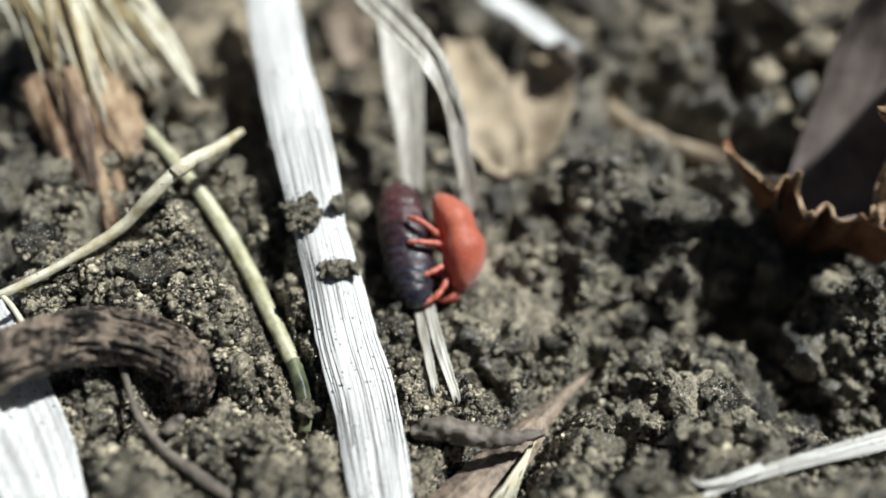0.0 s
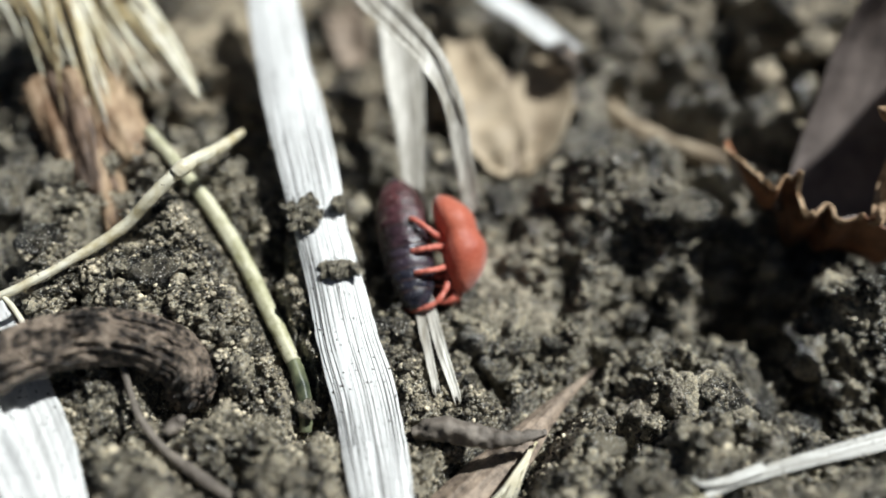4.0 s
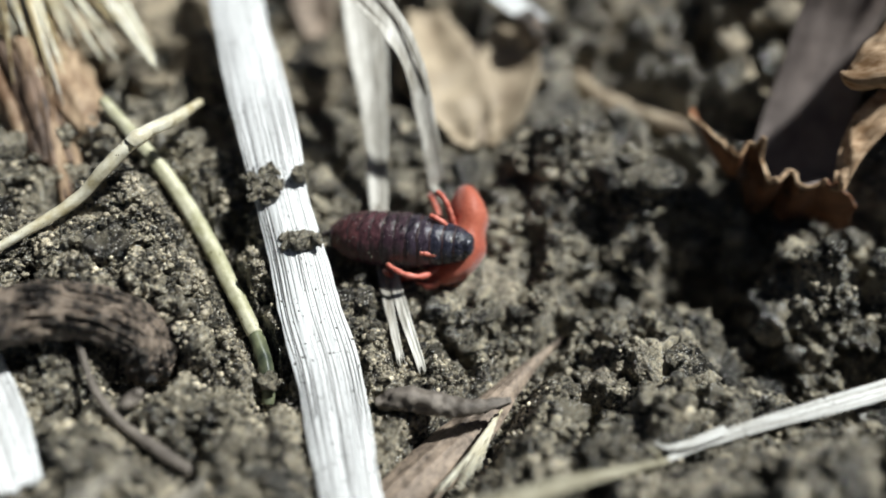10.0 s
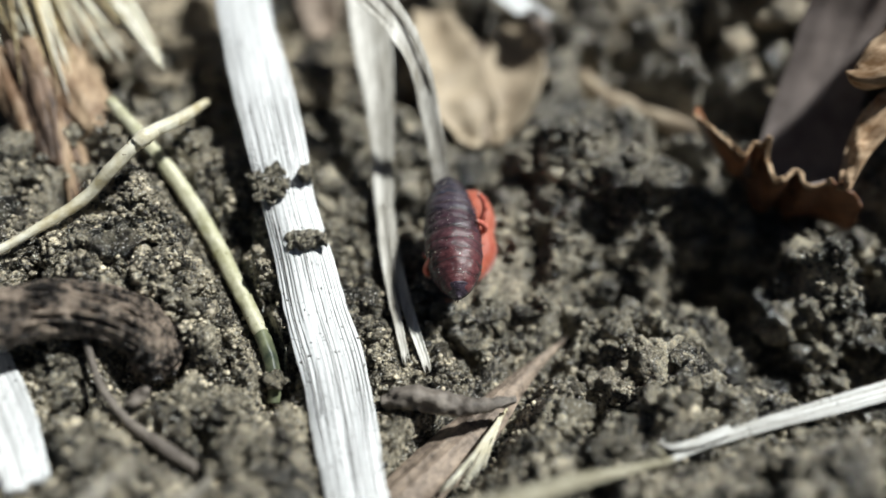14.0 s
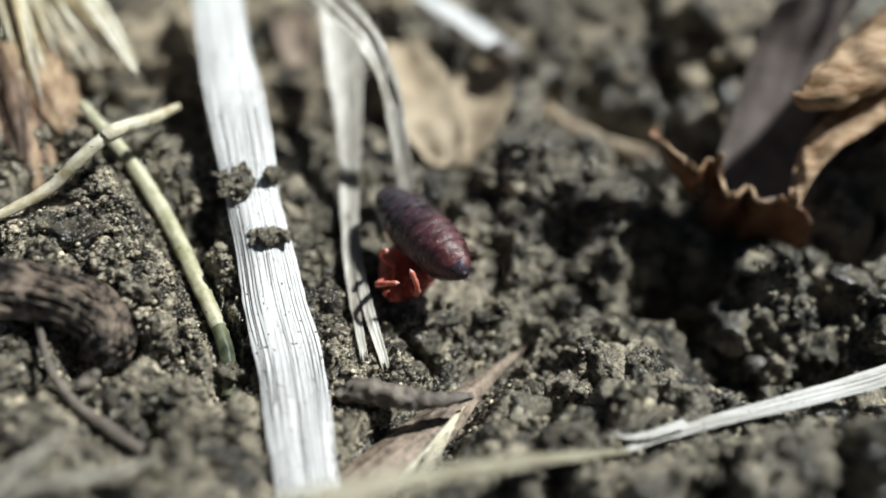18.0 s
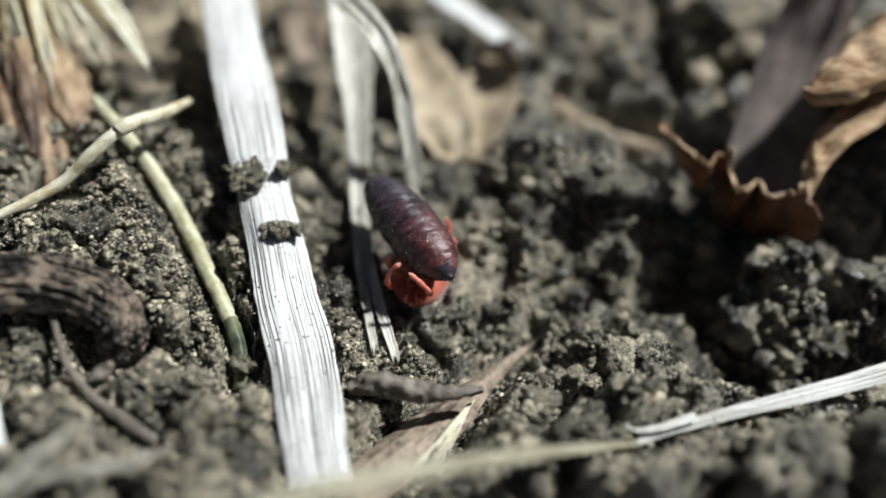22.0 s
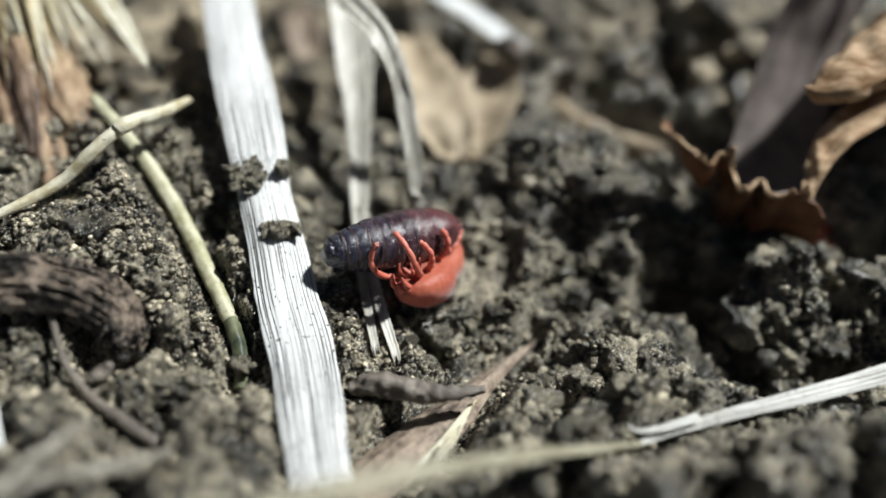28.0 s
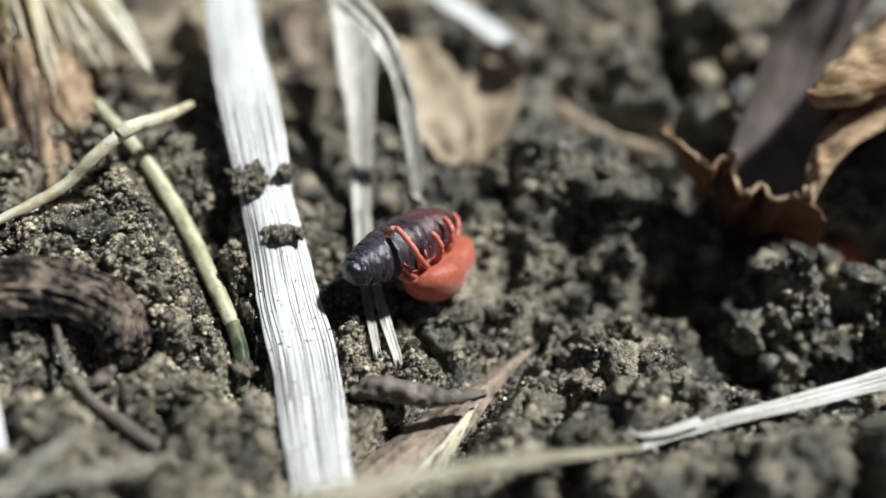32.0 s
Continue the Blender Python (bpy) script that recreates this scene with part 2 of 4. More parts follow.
def disc_over_soil(x, y, z, r):
    n = np.linspace(-r, r, int(20 * r) + 5)
    dx, dy = np.meshgrid(n, n)
    ok = dx ** 2 + dy ** 2 <= r * r
    over_soil(np.stack([x + dx[ok], y + dy[ok], z + 0.35 * (dx[ok] ** 2 + dy[ok] ** 2) / r], 1))


def close_cap():
    """The soil rises away from each thing: gently in front of it, steeply beside and behind it."""
    for k in range(26):
        for axis, d, slope in ((0, -1, 0.11), (0, 1, 0.6), (1, 1, 0.45), (1, -1, 0.45)):
            np.minimum(CAP, np.roll(CAP, d, axis) + (0.0 if k < 1 else slope), out=CAP)


def cap(x, y):
    i = np.clip(((y - CY) / CELL).astype(int), 0, CAP.shape[0] - 1)
    j = np.clip(((x - CX) / CELL).astype(int), 0, CAP.shape[1] - 1)
    return np.maximum(CAP[i, j] - 0.05, base_height(x, y) - 1.9)


def surface(x, y):
    """Height of the soil, lumpy also where it dips under the things that lie on it."""
    dip = 0.75 * (1 - cells(x / 0.8, y / 0.8, 21)) + 0.35 * (1 - cells(x / 0.36, y / 0.36, 22))
    return np.minimum(ground_height(x, y), cap(x, y) - dip)


def cap_round(x, y, r):
    """The lowest cap over a crumb of radius r."""
    out = cap(x, y)
    for k in range(8):
        out = np.minimum(out, cap(x + r * math.cos(k * 0.785), y + r * math.sin(k * 0.785)))
    return out


def thing(name, verts, faces, mat, label="", category="", group="", kind="", parent=None):
    if kind == "" and abs(verts).max() > 3.2:
        over_soil(np.maximum(verts, (-99, -99, -0.7)) if "leaf" in name else np.asarray(verts))
    ob = new(name, fast_mesh(name, verts, faces, mat))
    ob.parent = parent
    return tagged(ob, label, category, group, kind)


def spline(points, n):
    """Catmull-Rom through the points, n + 1 samples."""
    p = np.array(points, float)
    p = np.vstack([2 * p[0] - p[1], p, 2 * p[-1] - p[-2]])
    out = []
    for s in np.linspace(0, len(p) - 3 - 1e-6, n + 1):
        i = int(s)
        t = s - i
        a, b, c, d = p[i:i + 4]
        out.append(0.5 * (2 * b + (c - a) * t + (2 * a - 5 * b + 4 * c - d) * t * t + (3 * b - a - 3 * c + d) * t ** 3))
    return np.array(out)


def unit(v):
    return v / np.maximum(np.linalg.norm(v, axis=-1, keepdims=True), 1e-9)


def frames_along(sp, up):
    tan = unit(np.gradient(sp, axis=0))
    side = unit(np.cross(tan, np.asarray(up, float) + 0 * tan))
    return tan, side, np.cross(side, tan)


def strip_shape(points, up=(0, 0, 1), n=90, cols=25, thick=0.10, ridges=7, ridge=0.03, curl=0.15, fray=0.0, seed=1, wave=0.05, twist=None):
    """A grass blade: points are x, y, z, width. Upper and lower skin, ribs along it, frayed ends."""
    rnd = np.random.RandomState(seed)
    s = spline(points, n)
    sp, wid = s[:, :3], s[:, 3]
    tan, side, nor = frames_along(sp, up)
    if twist is not None:
        a = np.interp(np.linspace(0, 1, n + 1), *np.array(twist, float).T)
        a = np.radians(a)[:, None]
        side, nor = side * np.cos(a) + nor * np.sin(a), nor * np.cos(a) - side * np.sin(a)
    u = np.linspace(-1, 1, cols)
    f0, f1 = rnd.rand(cols) * fray, rnd.rand(cols) * fray
    prof = 2 * ridge * (vnoise(u * ridges * 0.8 + 20, 0 * u, seed) - 0.5) + ridge * (vnoise(u * ridges * 2.3 + 50, 0 * u, seed + 1) - 0.5) + curl * u ** 2
    t = np.linspace(0, 1, n + 1)
    edge = 1 + 0.06 * (vnoise(t * 17, 0 * t, seed) - 0.5) + 0.04 * (vnoise(t * 53, 0 * t, seed + 2) - 0.5)
    rows = []
    for sgn in (1, -1):
        pos = sp[:, None] + side[:, None] * (u[None, :, None] * (wid * edge / 2)[:, None, None])
        rel = prof[None] * (wid / max(wid.max(), 1e-6))[:, None] + wave * (vnoise(t[:, None] * 9 + 0 * u, u[None] * 1.5 + 0 * t[:, None], seed + 7) - 0.5)
        pos = pos + nor[:, None] * (rel + sgn * thick / 2 * (1 - 0.8 * u[None] ** 4))[:, :, None]
        pos[0] += -tan[0] * f0[:, None]
        pos[-1] += tan[-1] * f1[:, None]
        rows.append(pos)
    return shell(rows[0], rows[1])


def shell(top, bot):
    """Closed skin from two grids of the same size."""
    r, c = top.shape[:2]
    v = np.vstack([top.reshape(-1, 3), bot.reshape(-1, 3)])
    i = np.arange(r * c).reshape(r, c)
    q = lambda a, b, d, e: np.stack([a.ravel(), b.ravel(), d.ravel(), e.ravel()], 1)
    f = [q(i[:-1, :-1], i[:-1, 1:], i[1:, 1:], i[1:, :-1])]
    j = i + r * c
    f.append(q(j[:-1, :-1], j[1:, :-1], j[1:, 1:], j[:-1, 1:]))
    f.append(q(i[:-1, 0], i[1:, 0], j[1:, 0], j[:-1, 0]))
    f.append(q(i[1:, -1], i[:-1, -1], j[:-1, -1], j[1:, -1]))
    f.append(q(i[0, 1:], i[0, :-1], j[0, :-1], j[0, 1:]))
    f.append(q(i[-1, :-1], i[-1, 1:], j[-1, 1:], j[-1, :-1]))
    return v, np.vstack(f)


def tube_shape(points, n=60, ring=14, rough=0.0, seed=1, up=(0.1, 0.2, 1), ribs=0, rib=0.0, grain=3.0):
    """A stem: points are x, y, z, radius; ends closed by narrow rings."""
    s = spline(points, n)
    s = np.vstack([s[:1], s, s[-1:]])
    sp, rad = s[:, :3], s[:, 3].copy()
    rad[0] = rad[-1] = 0.01
    g = np.gradient(spline(points, n)[:, :3], axis=0)
    tan = unit(np.vstack([g[:1], g, g[-1:]]))
    side = unit(np.cross(tan, np.array(up, float) + 0 * tan))
    nor = np.cross(side, tan)
    a = np.linspace(0, 2 * math.pi, ring, endpoint=False)
    d = side[:, None] * np.cos(a)[None, :, None] + nor[:, None] * np.sin(a)[None, :, None]
    along = np.r_[0, np.cumsum(np.linalg.norm(np.diff(sp, axis=0), axis=1))]
    k = 1 + rough * 2 * (vnoise(along[:, None] * grain + 0 * a, 3 * np.cos(a)[None] + 3 * np.sin(a)[None] * 1.7 + 0 * along[:, None], seed) - 0.5)
    k = k + rib * np.cos(ribs * a)[None]
    v = sp[:, None] + d * (rad[:, None] * k)[:, :, None]
    r = len(sp)
    i = np.arange(r * ring).reshape(r, ring)
    j = np.roll(i, -1, 1)
    f = np.stack([i[:-1].ravel(), j[:-1].ravel(), j[1:].ravel(), i[1:].ravel()], 1)
    return v.reshape(-1, 3), f


def joined(*shapes):
    vs, fs, k = [], [], 0
    for v, f in shapes:
        vs.append(v)
        fs.append(np.asarray(f) + k)
        k += len(v)
    return np.vstack(vs), np.vstack(fs)


# ---- dry grass ----
BLADE = [
    (*(-7.45, 10.51, 6.60), 2.2), (*(-7.06, 8.58, 6.00), 2.05), (*(-6.28, 5.40, 5.20), 2.05), (*(-5.43, 2.54, 4.50), 2.1), (*(-4.67, -0.05, 3.90), 2.0),
    (*(-4.15, -1.98, 3.00), 1.78), (*(-3.56, -3.75, 2.10), 1.8), (*(-3.03, -5.55, 1.40), 1.95), (*(-2.39, -7.41, 1.00), 1.95), (*(-1.97, -9.15, 0.70), 1.9),
    (*(-1.70, -10.38, 0.40), 1.75), (*(-1.47, -11.32, 0.20), 1.65)]
broad_blade = thing("dry_grass", *strip_shape(BLADE,
    n=160, cols=41, ridges=9, ridge=0.018, curl=-0.12, fray=0.4, seed=3), STRAW,
    "broad bleached dry grass blade with lengthwise ribs and black specks", "grass blade", "dry grass blades")

rnd = random.Random(5)
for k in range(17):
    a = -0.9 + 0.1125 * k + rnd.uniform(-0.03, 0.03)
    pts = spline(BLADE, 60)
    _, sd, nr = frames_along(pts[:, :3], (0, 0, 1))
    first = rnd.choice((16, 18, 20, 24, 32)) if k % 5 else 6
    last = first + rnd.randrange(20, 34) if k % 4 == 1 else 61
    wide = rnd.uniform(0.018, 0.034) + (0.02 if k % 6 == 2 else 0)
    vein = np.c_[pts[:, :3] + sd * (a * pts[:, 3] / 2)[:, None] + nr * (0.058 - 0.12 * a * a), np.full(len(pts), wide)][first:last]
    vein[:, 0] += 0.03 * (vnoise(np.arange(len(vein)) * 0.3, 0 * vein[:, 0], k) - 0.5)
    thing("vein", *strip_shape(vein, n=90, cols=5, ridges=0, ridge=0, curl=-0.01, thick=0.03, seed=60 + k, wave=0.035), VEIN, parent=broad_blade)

split_straw = thing("grass_straw", *strip_shape([
    (*(-2.39, 8.62, 7.00), 1.3), (*(-1.84, 6.63, 5.40), 1.5), (*(-1.54, 4.99, 4.20), 1.45), (*(-1.27, 3.02, 3.00), 1.05), (*(-1.16, 1.24, 1.80), 0.78),
    (*(-1.08, -0.37, 1.10), 0.66), (*(-0.91, -1.95, 0.75), 0.5)],
    n=110, cols=21, ridges=4, ridge=0.05, curl=0.25, fray=0.2, seed=5), WEATHERED,
    "weathered dry grass straw, folded lengthwise and split at its end", "grass straw", "dry grass straws")

arched_straw = thing("grass_straw", *strip_shape([
    (*(-3.83, 8.91, 7.50), 1.3), (*(-2.63, 6.02, 7.20), 1.4), (*(-1.40, 4.17, 6.90), 1.35), (*(-0.43, 2.68, 6.50), 1.1), (*(0.26, 1.88, 5.40), 0.85),
    (*(0.60, 1.30, 4.00), 0.74), (*(0.86, 0.75, 2.70), 0.68), (*(0.99, 0.38, 1.70), 0.62), (*(1.03, 0.36, 0.90), 0.58), (*(1.04, 0.28, 0.10), 0.5)],
    n=110, cols=21, ridges=4, ridge=0.04, curl=0.16, fray=0.2, seed=6), WEATHERED,
    "bleached dry grass straw arching down to the soil", "grass straw", "dry grass straws")
for k, off in enumerate((-0.26, 0.24)):
    thing("rib", *tube_shape([(x + off * w, y, zz + 0.10, 0.045) for x, y, zz, w in (
        (*(-2.63, 6.02, 7.20), 1.4), (*(-1.40, 4.17, 6.90), 1.35), (*(-0.43, 2.68, 6.50), 1.1), (*(0.26, 1.88, 5.40), 0.85), (*(0.63, 1.47, 4.00), 0.62), (*(0.92, 1.07, 2.50), 0.5))], n=50, ring=6), GREYSTRAW, parent=arched_straw)


# the split lower end of the straw: two strands under the straw's last stretch
for k, pts in enumerate(([(*(-1.20, -0.73, 1.10), 0.30), (*(-1.00, -2.53, 0.70), 0.34), (*(-0.65, -4.59, 0.45), 0.32), (*(-0.29, -6.36, 0.15), 0.26)],
                         [(*(-0.85, -0.72, 1.10), 0.30), (*(-0.64, -2.58, 0.75), 0.32), (*(-0.23, -4.63, 0.50), 0.36), (*(0.35, -6.60, 0.10), 0.30)])):
    thing("strand", *strip_shape(pts, n=50, cols=13, ridges=3, ridge=0.03, curl=0.06, fray=0.5, seed=20 + k, thick=0.06), WEATHERED, parent=split_straw)

short_straw = thing("grass_straw", *strip_shape([
    (*(0.44, 15.90, 4.60), 1.3), (*(2.20, 12.38, 4.20), 1.45), (*(3.75, 10.94, 3.80), 1.4), (*(5.45, 8.70, 3.40), 1.25)],
    n=60, cols=21, ridges=4, ridge=0.05, curl=0.3, fray=0.3, seed=8), STRAW,
    "broken bleached straw with a dark rotten end", "grass straw", "dry grass straws")
thing("rotten_end", *tube_shape([(*(4.94, 8.84, 3.70), 0.4), (*(5.33, 8.05, 3.60), 0.5), (*(5.50, 7.89, 3.20), 0.35), (*(5.16, 7.73, 2.80), 0.15)], n=20, rough=0.5, grain=4), ROOT, parent=short_straw)

yellow_stalk = thing("grass_stalk", *tube_shape([
    (*(-7.20, 1.54, 4.40), 0.12), (*(-7.75, 0.25, 4.60), 0.20), (*(-8.49, -1.13, 4.90), 0.19), (*(-9.39, -2.03, 4.40), 0.20), (*(-10.42, -2.69, 3.60), 0.19),
    (*(-12.01, -4.00, 3.20), 0.14), (*(-13.43, -5.03, 3.00), 0.14), (*(-14.70, -5.30, 2.60), 0.12)], n=90, ring=16, rough=0.10, ribs=5, rib=0.08, seed=4), STALK,
    "thin yellow dry grass stalk lying across another", "grass stalk", "dry grass stalks")
thing("node", *tube_shape([(*(-8.30, -0.92, 4.90), 0.22), (*(-8.49, -1.28, 4.95), 0.26), (*(-8.71, -1.51, 4.85), 0.22)], n=12), STALK, parent=yellow_stalk)

green_stalk = thing("grass_stalk", *tube_shape([
    (*(-10.93, 2.33, 3.90), 0.22), (*(-9.25, 0.43, 3.40), 0.24), (*(-8.08, -0.79, 2.60), 0.27), (*(-6.88, -2.39, 1.80), 0.27), (*(-5.70, -4.34, 1.10), 0.26),
    (*(-4.83, -5.84, 0.62), 0.23)], n=90, ring=16, rough=0.08, ribs=4, rib=0.07, seed=9), GREEN,
    "pale yellow grass stalk turning dark green where it enters the soil", "grass stalk", "dry grass stalks")
thing("stalk_base", *tube_shape([(*(-5.02, -5.48, 0.68), 0.19), (*(-4.79, -5.93, 0.58), 0.235), (*(-4.43, -6.74, 0.35), 0.22), (*(-4.27, -7.41, 0.10), 0.21), (*(-4.26, -7.93, -0.20), 0.17)],
    n=40, ring=16, rough=0.08, ribs=4, rib=0.07, seed=10), DARKGREEN, "dark green lower end of the stalk", parent=green_stalk)

# ---- dark curled stem and the blades beside it ----
CURL = [
    (*(-13.57, -8.76, 3.20), 0.72), (*(-12.08, -8.31, 3.60), 0.74), (*(-10.82, -7.64, 3.60), 0.76), (*(-9.63, -7.17, 3.40), 0.76), (*(-8.40, -7.18, 3.10), 0.76), (*(-7.48, -7.38, 2.50), 0.75),
    (*(-7.39, -7.63, 1.60), 0.7), (*(-8.23, -7.06, 0.50), 0.6)]
curled_stem = thing("curled_stem", *tube_shape(CURL, n=200, ring=96, rough=0.13, grain=2.6, ribs=24, rib=0.035, seed=2), ROOT,
    "dark brown wrinkled dead stem curled over like a hook", "plant stem")
for k in range(11):
    p = spline(CURL, 40)
    _, sd, nr = frames_along(p[:, :3], (0.1, 0.2, 1))
    a = math.radians(15 + 19 * k)
    lo = (k * 7) % 16
    path = np.c_[p[:, :3] + (sd * math.cos(a) + nr * math.sin(a)) * p[:, 3:4] * (1.02 + 0.05 * (vnoise(np.arange(41) * 0.5, np.zeros(41), k)[:, None] - 0.5)), np.full(41, 0.05 + 0.02 * (k % 3))][lo:lo + 24]
    thing("wrinkle", *tube_shape(path, n=60, ring=7, rough=0.4, grain=6, seed=70 + k), ROOT, parent=curled_stem)
# the stem rests a little lower, as seen from over the pupa
EYE = Vector((0.7, -21.6, 18.2)) * MM
curled_stem.matrix_world = Matrix.Translation(EYE) @ Matrix.Scale(1.045, 4) @ Matrix.Translation(-EYE)
thing("dry_grass", *strip_shape([(*(-15.58, -3.79, 1.60), 1.2), (*(-13.98, -5.71, 1.60), 1.35), (*(-12.77, -7.15, 1.50), 1.4), (*(-11.68, -8.56, 1.40), 1.4), (*(-10.74, -9.85, 1.30), 1.25), (*(-10.06, -11.02, 1.00), 1.1)],
    n=80, cols=29, ridges=7, ridge=0.04, curl=0.1, seed=11, fray=0.2), STRAW, "wide bleached grass blade lying on the soil", "grass blade", "dry grass blades")
thing("dry_grass", *strip_shape([(*(-14.51, -7.44, 1.90), 1.1), (*(-12.94, -8.89, 1.90), 1.1), (*(-11.77, -10.06, 1.80), 1.0), (*(-10.86, -11.17, 1.60), 0.9)],
    n=60, cols=21, ridges=5, ridge=0.04, curl=0.12, seed=12, fray=0.2), STRAW, "bleached grass blade beside another", "grass blade", "dry grass blades")
thing("thin_stem", *tube_shape([(*(-14.09, -4.72, 3.00), 0.06), (*(-13.26, -5.33, 2.90), 0.08), (*(-12.62, -6.00, 2.50), 0.08), (*(-12.43, -6.27, 1.60), 0.07)], n=30), STALK, "thin yellow grass fibre", "grass stalk", "dry grass stalks")
thing("rootlet", *tube_shape([(*(-9.59, -6.75, 2.30), 0.09), (*(-9.29, -7.47, 2.00), 0.10), (*(-8.67, -8.57, 1.70), 0.10), (*(-7.86, -9.36, 1.20), 0.12), (*(-6.87, -9.99, 1.00), 0.17), (*(-5.75, -10.67, 0.80), 0.15)],
    n=60, rough=0.15, seed=13), GREYSTEM, "thin grey-brown rootlet lying on the soil", "root")
thing("grass_fibre", *tube_shape([(*(-10.12, -6.15, 1.54), 0.05), (*(-9.75, -6.74, 1.53), 0.12), (*(-9.38, -7.33, 1.51), 0.06)], n=16), STALK, "short yellow piece of dry grass", "grass stalk", "dry grass stalks")
thing("seed", *tube_shape([(*(-7.76, -9.04, 1.60), 0.1), (*(-7.77, -8.79, 1.40), 0.2), (*(-7.62, -8.60, 1.40), 0.21), (*(-7.46, -8.57, 1.60), 0.1)], n=24, ring=18), GREYSTEM, "small grey-brown oval seed", "seed")
for a in ([(*(-7.74, -13.83, 3.40), 0.11), (*(-7.38, -13.04, 3.40), 0.13), (*(-7.01, -12.28, 3.20), 0.11), (*(-6.64, -11.45, 2.90), 0.05)],
          [(*(-7.99, -13.58, 3.00), 0.11), (*(-7.00, -13.11, 3.00), 0.16), (*(-5.84, -12.72, 2.80), 0.17), (*(-5.28, -12.06, 2.20), 0.16), (*(-5.28, -11.16, 1.20), 0.11)]):
    thing("dry_stem", *tube_shape(a, n=50, rough=0.12, ribs=4, rib=0.08), GREYSTRAW, "pale dry grass stem close above the soil", "grass stalk", "dry grass stalks")

# ---- tuft with awns and the brown stalk under it ----
TUFT_LINE = [(-16.51, 9.25, 7.60), (-14.58, 5.88, 6.60), (-12.92, 3.12, 5.80), (-11.28, 0.63, 5.20), (-10.04, -1.08, 4.70)]
tuft = thing("grass_tuft", *tube_shape([(*p, r) for p, r in zip(TUFT_LINE, (0.9, 1.05, 1.15, 0.95, 0.5))],
    n=60, ring=30, rough=0.16, ribs=9, rib=0.10, seed=14, grain=1.5), SHEATH, "brown dry grass tuft with pale awns", "grass tuft")
thing("stalk_base", *tube_shape([(*(-12.54, 2.15, 5.00), 1.15), (*(-11.78, 0.39, 4.30), 1.0), (*(-11.64, -0.43, 3.20), 0.75), (*(-11.89, -1.22, 1.50), 0.5)], n=40, ring=24, rough=0.25, ribs=6, rib=0.1, seed=15), SHEATH, parent=tuft)
HUSK_LINE = [(-13.28, 2.82, 8.09), (-12.72, 1.23, 6.67), (-11.86, -0.54, 5.41), (-11.24, -1.95, 4.41), (-10.77, -3.02, 3.65)]
rh = random.Random(77)
for k in range(16):
    out, wide = rh.uniform(-1.5, 1.0), rh.uniform(0.16, 0.32)
    last = rh.choice((4, 5, 5))
    strip = [(x + out * (1.0 - 0.15 * n) + rh.uniform(-0.1, 0.1), y + rh.uniform(-0.2, 0.2), z + 0.1 - 0.5 * out * out + rh.uniform(-0.1, 0.1), wide * (0.8, 1.0, 0.75, 0.3)[n]) for n, (x, y, z) in enumerate(HUSK_LINE[1:last])]
    thing("outer_sheath", *tube_shape(strip, n=40, ring=14, rough=0.25, ribs=4, rib=0.12, seed=90 + k, grain=1.6), (HUSK, SHEATH)[k % 2], "ragged purplish-brown strip of sheath" if k % 2 == 0 else "", parent=tuft)
rt = random.Random(21)
for k in range(26):
    side, lift = rt.uniform(-1.0, 1.0), rt.uniform(0.2, 0.9)
    first = rt.choice((0, 0, 1, 2))
    pts = []
    for n, p in enumerate(TUFT_LINE[first:]):
        w = (1.0, 1.0, 0.95, 0.8, 0.45)[first + n]
        pts.append((p[0] + side * w + rt.uniform(-0.06, 0.06), p[1] - 0.2 + rt.uniform(-0.06, 0.06), p[2] + lift * w * (1 - 0.6 * side * side), 0.035 + 0.05 * rt.random()))
    pts[-1] = (*pts[-1][:3], 0.02)
    thing("fibre", *tube_shape(pts, n=22, ring=6), (STALK, TUFTSKIN, TWIG, WEATHERED)[k % 4], parent=tuft)
rnd = random.Random(5)
AWNS = [
    ((-16.57, 5.79, 8.60), (-13.78, 2.71, 6.60)),
    ((-15.90, 6.02, 8.50), (-12.62, 1.29, 6.45)),
    ((-15.42, 6.26, 8.40), (-12.16, 1.18, 6.30)),
    ((-14.93, 6.49, 8.30), (-11.53, 0.05, 6.15)),
    ((-13.92, 5.78, 8.60), (-10.94, -0.22, 6.00)),
    ((-13.63, 6.02, 8.50), (-11.42, 2.14, 6.60)),
    ((-13.13, 6.25, 8.40), (-11.07, 3.37, 6.45)),
    ((-13.46, 6.49, 8.30), (-9.50, 1.54, 6.30)),
    ((-12.19, 5.78, 8.60), (-9.92, 3.71, 6.15)),
    ((-11.99, 6.02, 8.50), (-9.46, 3.77, 6.00)),
    ((-17.04, 5.29, 8.40), (-15.05, 4.13, 6.60)),
    ((-16.54, 3.71, 8.30), (-15.82, 4.84, 6.45)),
    ((-14.31, 6.28, 8.60), (-10.94, 1.54, 6.30)),
]
for a, b in AWNS:
    a, b = np.array(a), np.array(b)
    m = (a + b) / 2 + np.array([rnd.uniform(-0.15, 0.15), 0, rnd.uniform(0.1, 0.5)])
    for n in range(6):
        d = np.array([rnd.gauss(0, 0.28), rnd.gauss(0, 0.2), rnd.gauss(0, 0.15)]) * (n > 0)
        thing("awn", *tube_shape([(*(a + d), 0.15 - 0.015 * n), (*(m + d), 0.125 - 0.012 * n), (*(b + 1.6 * d), 0.02)], n=18, ring=8, ribs=3, rib=0.1), (STALK, WEATHERED, STALK, TUFTSKIN, STALK, TUFTSKIN)[n], parent=tuft)
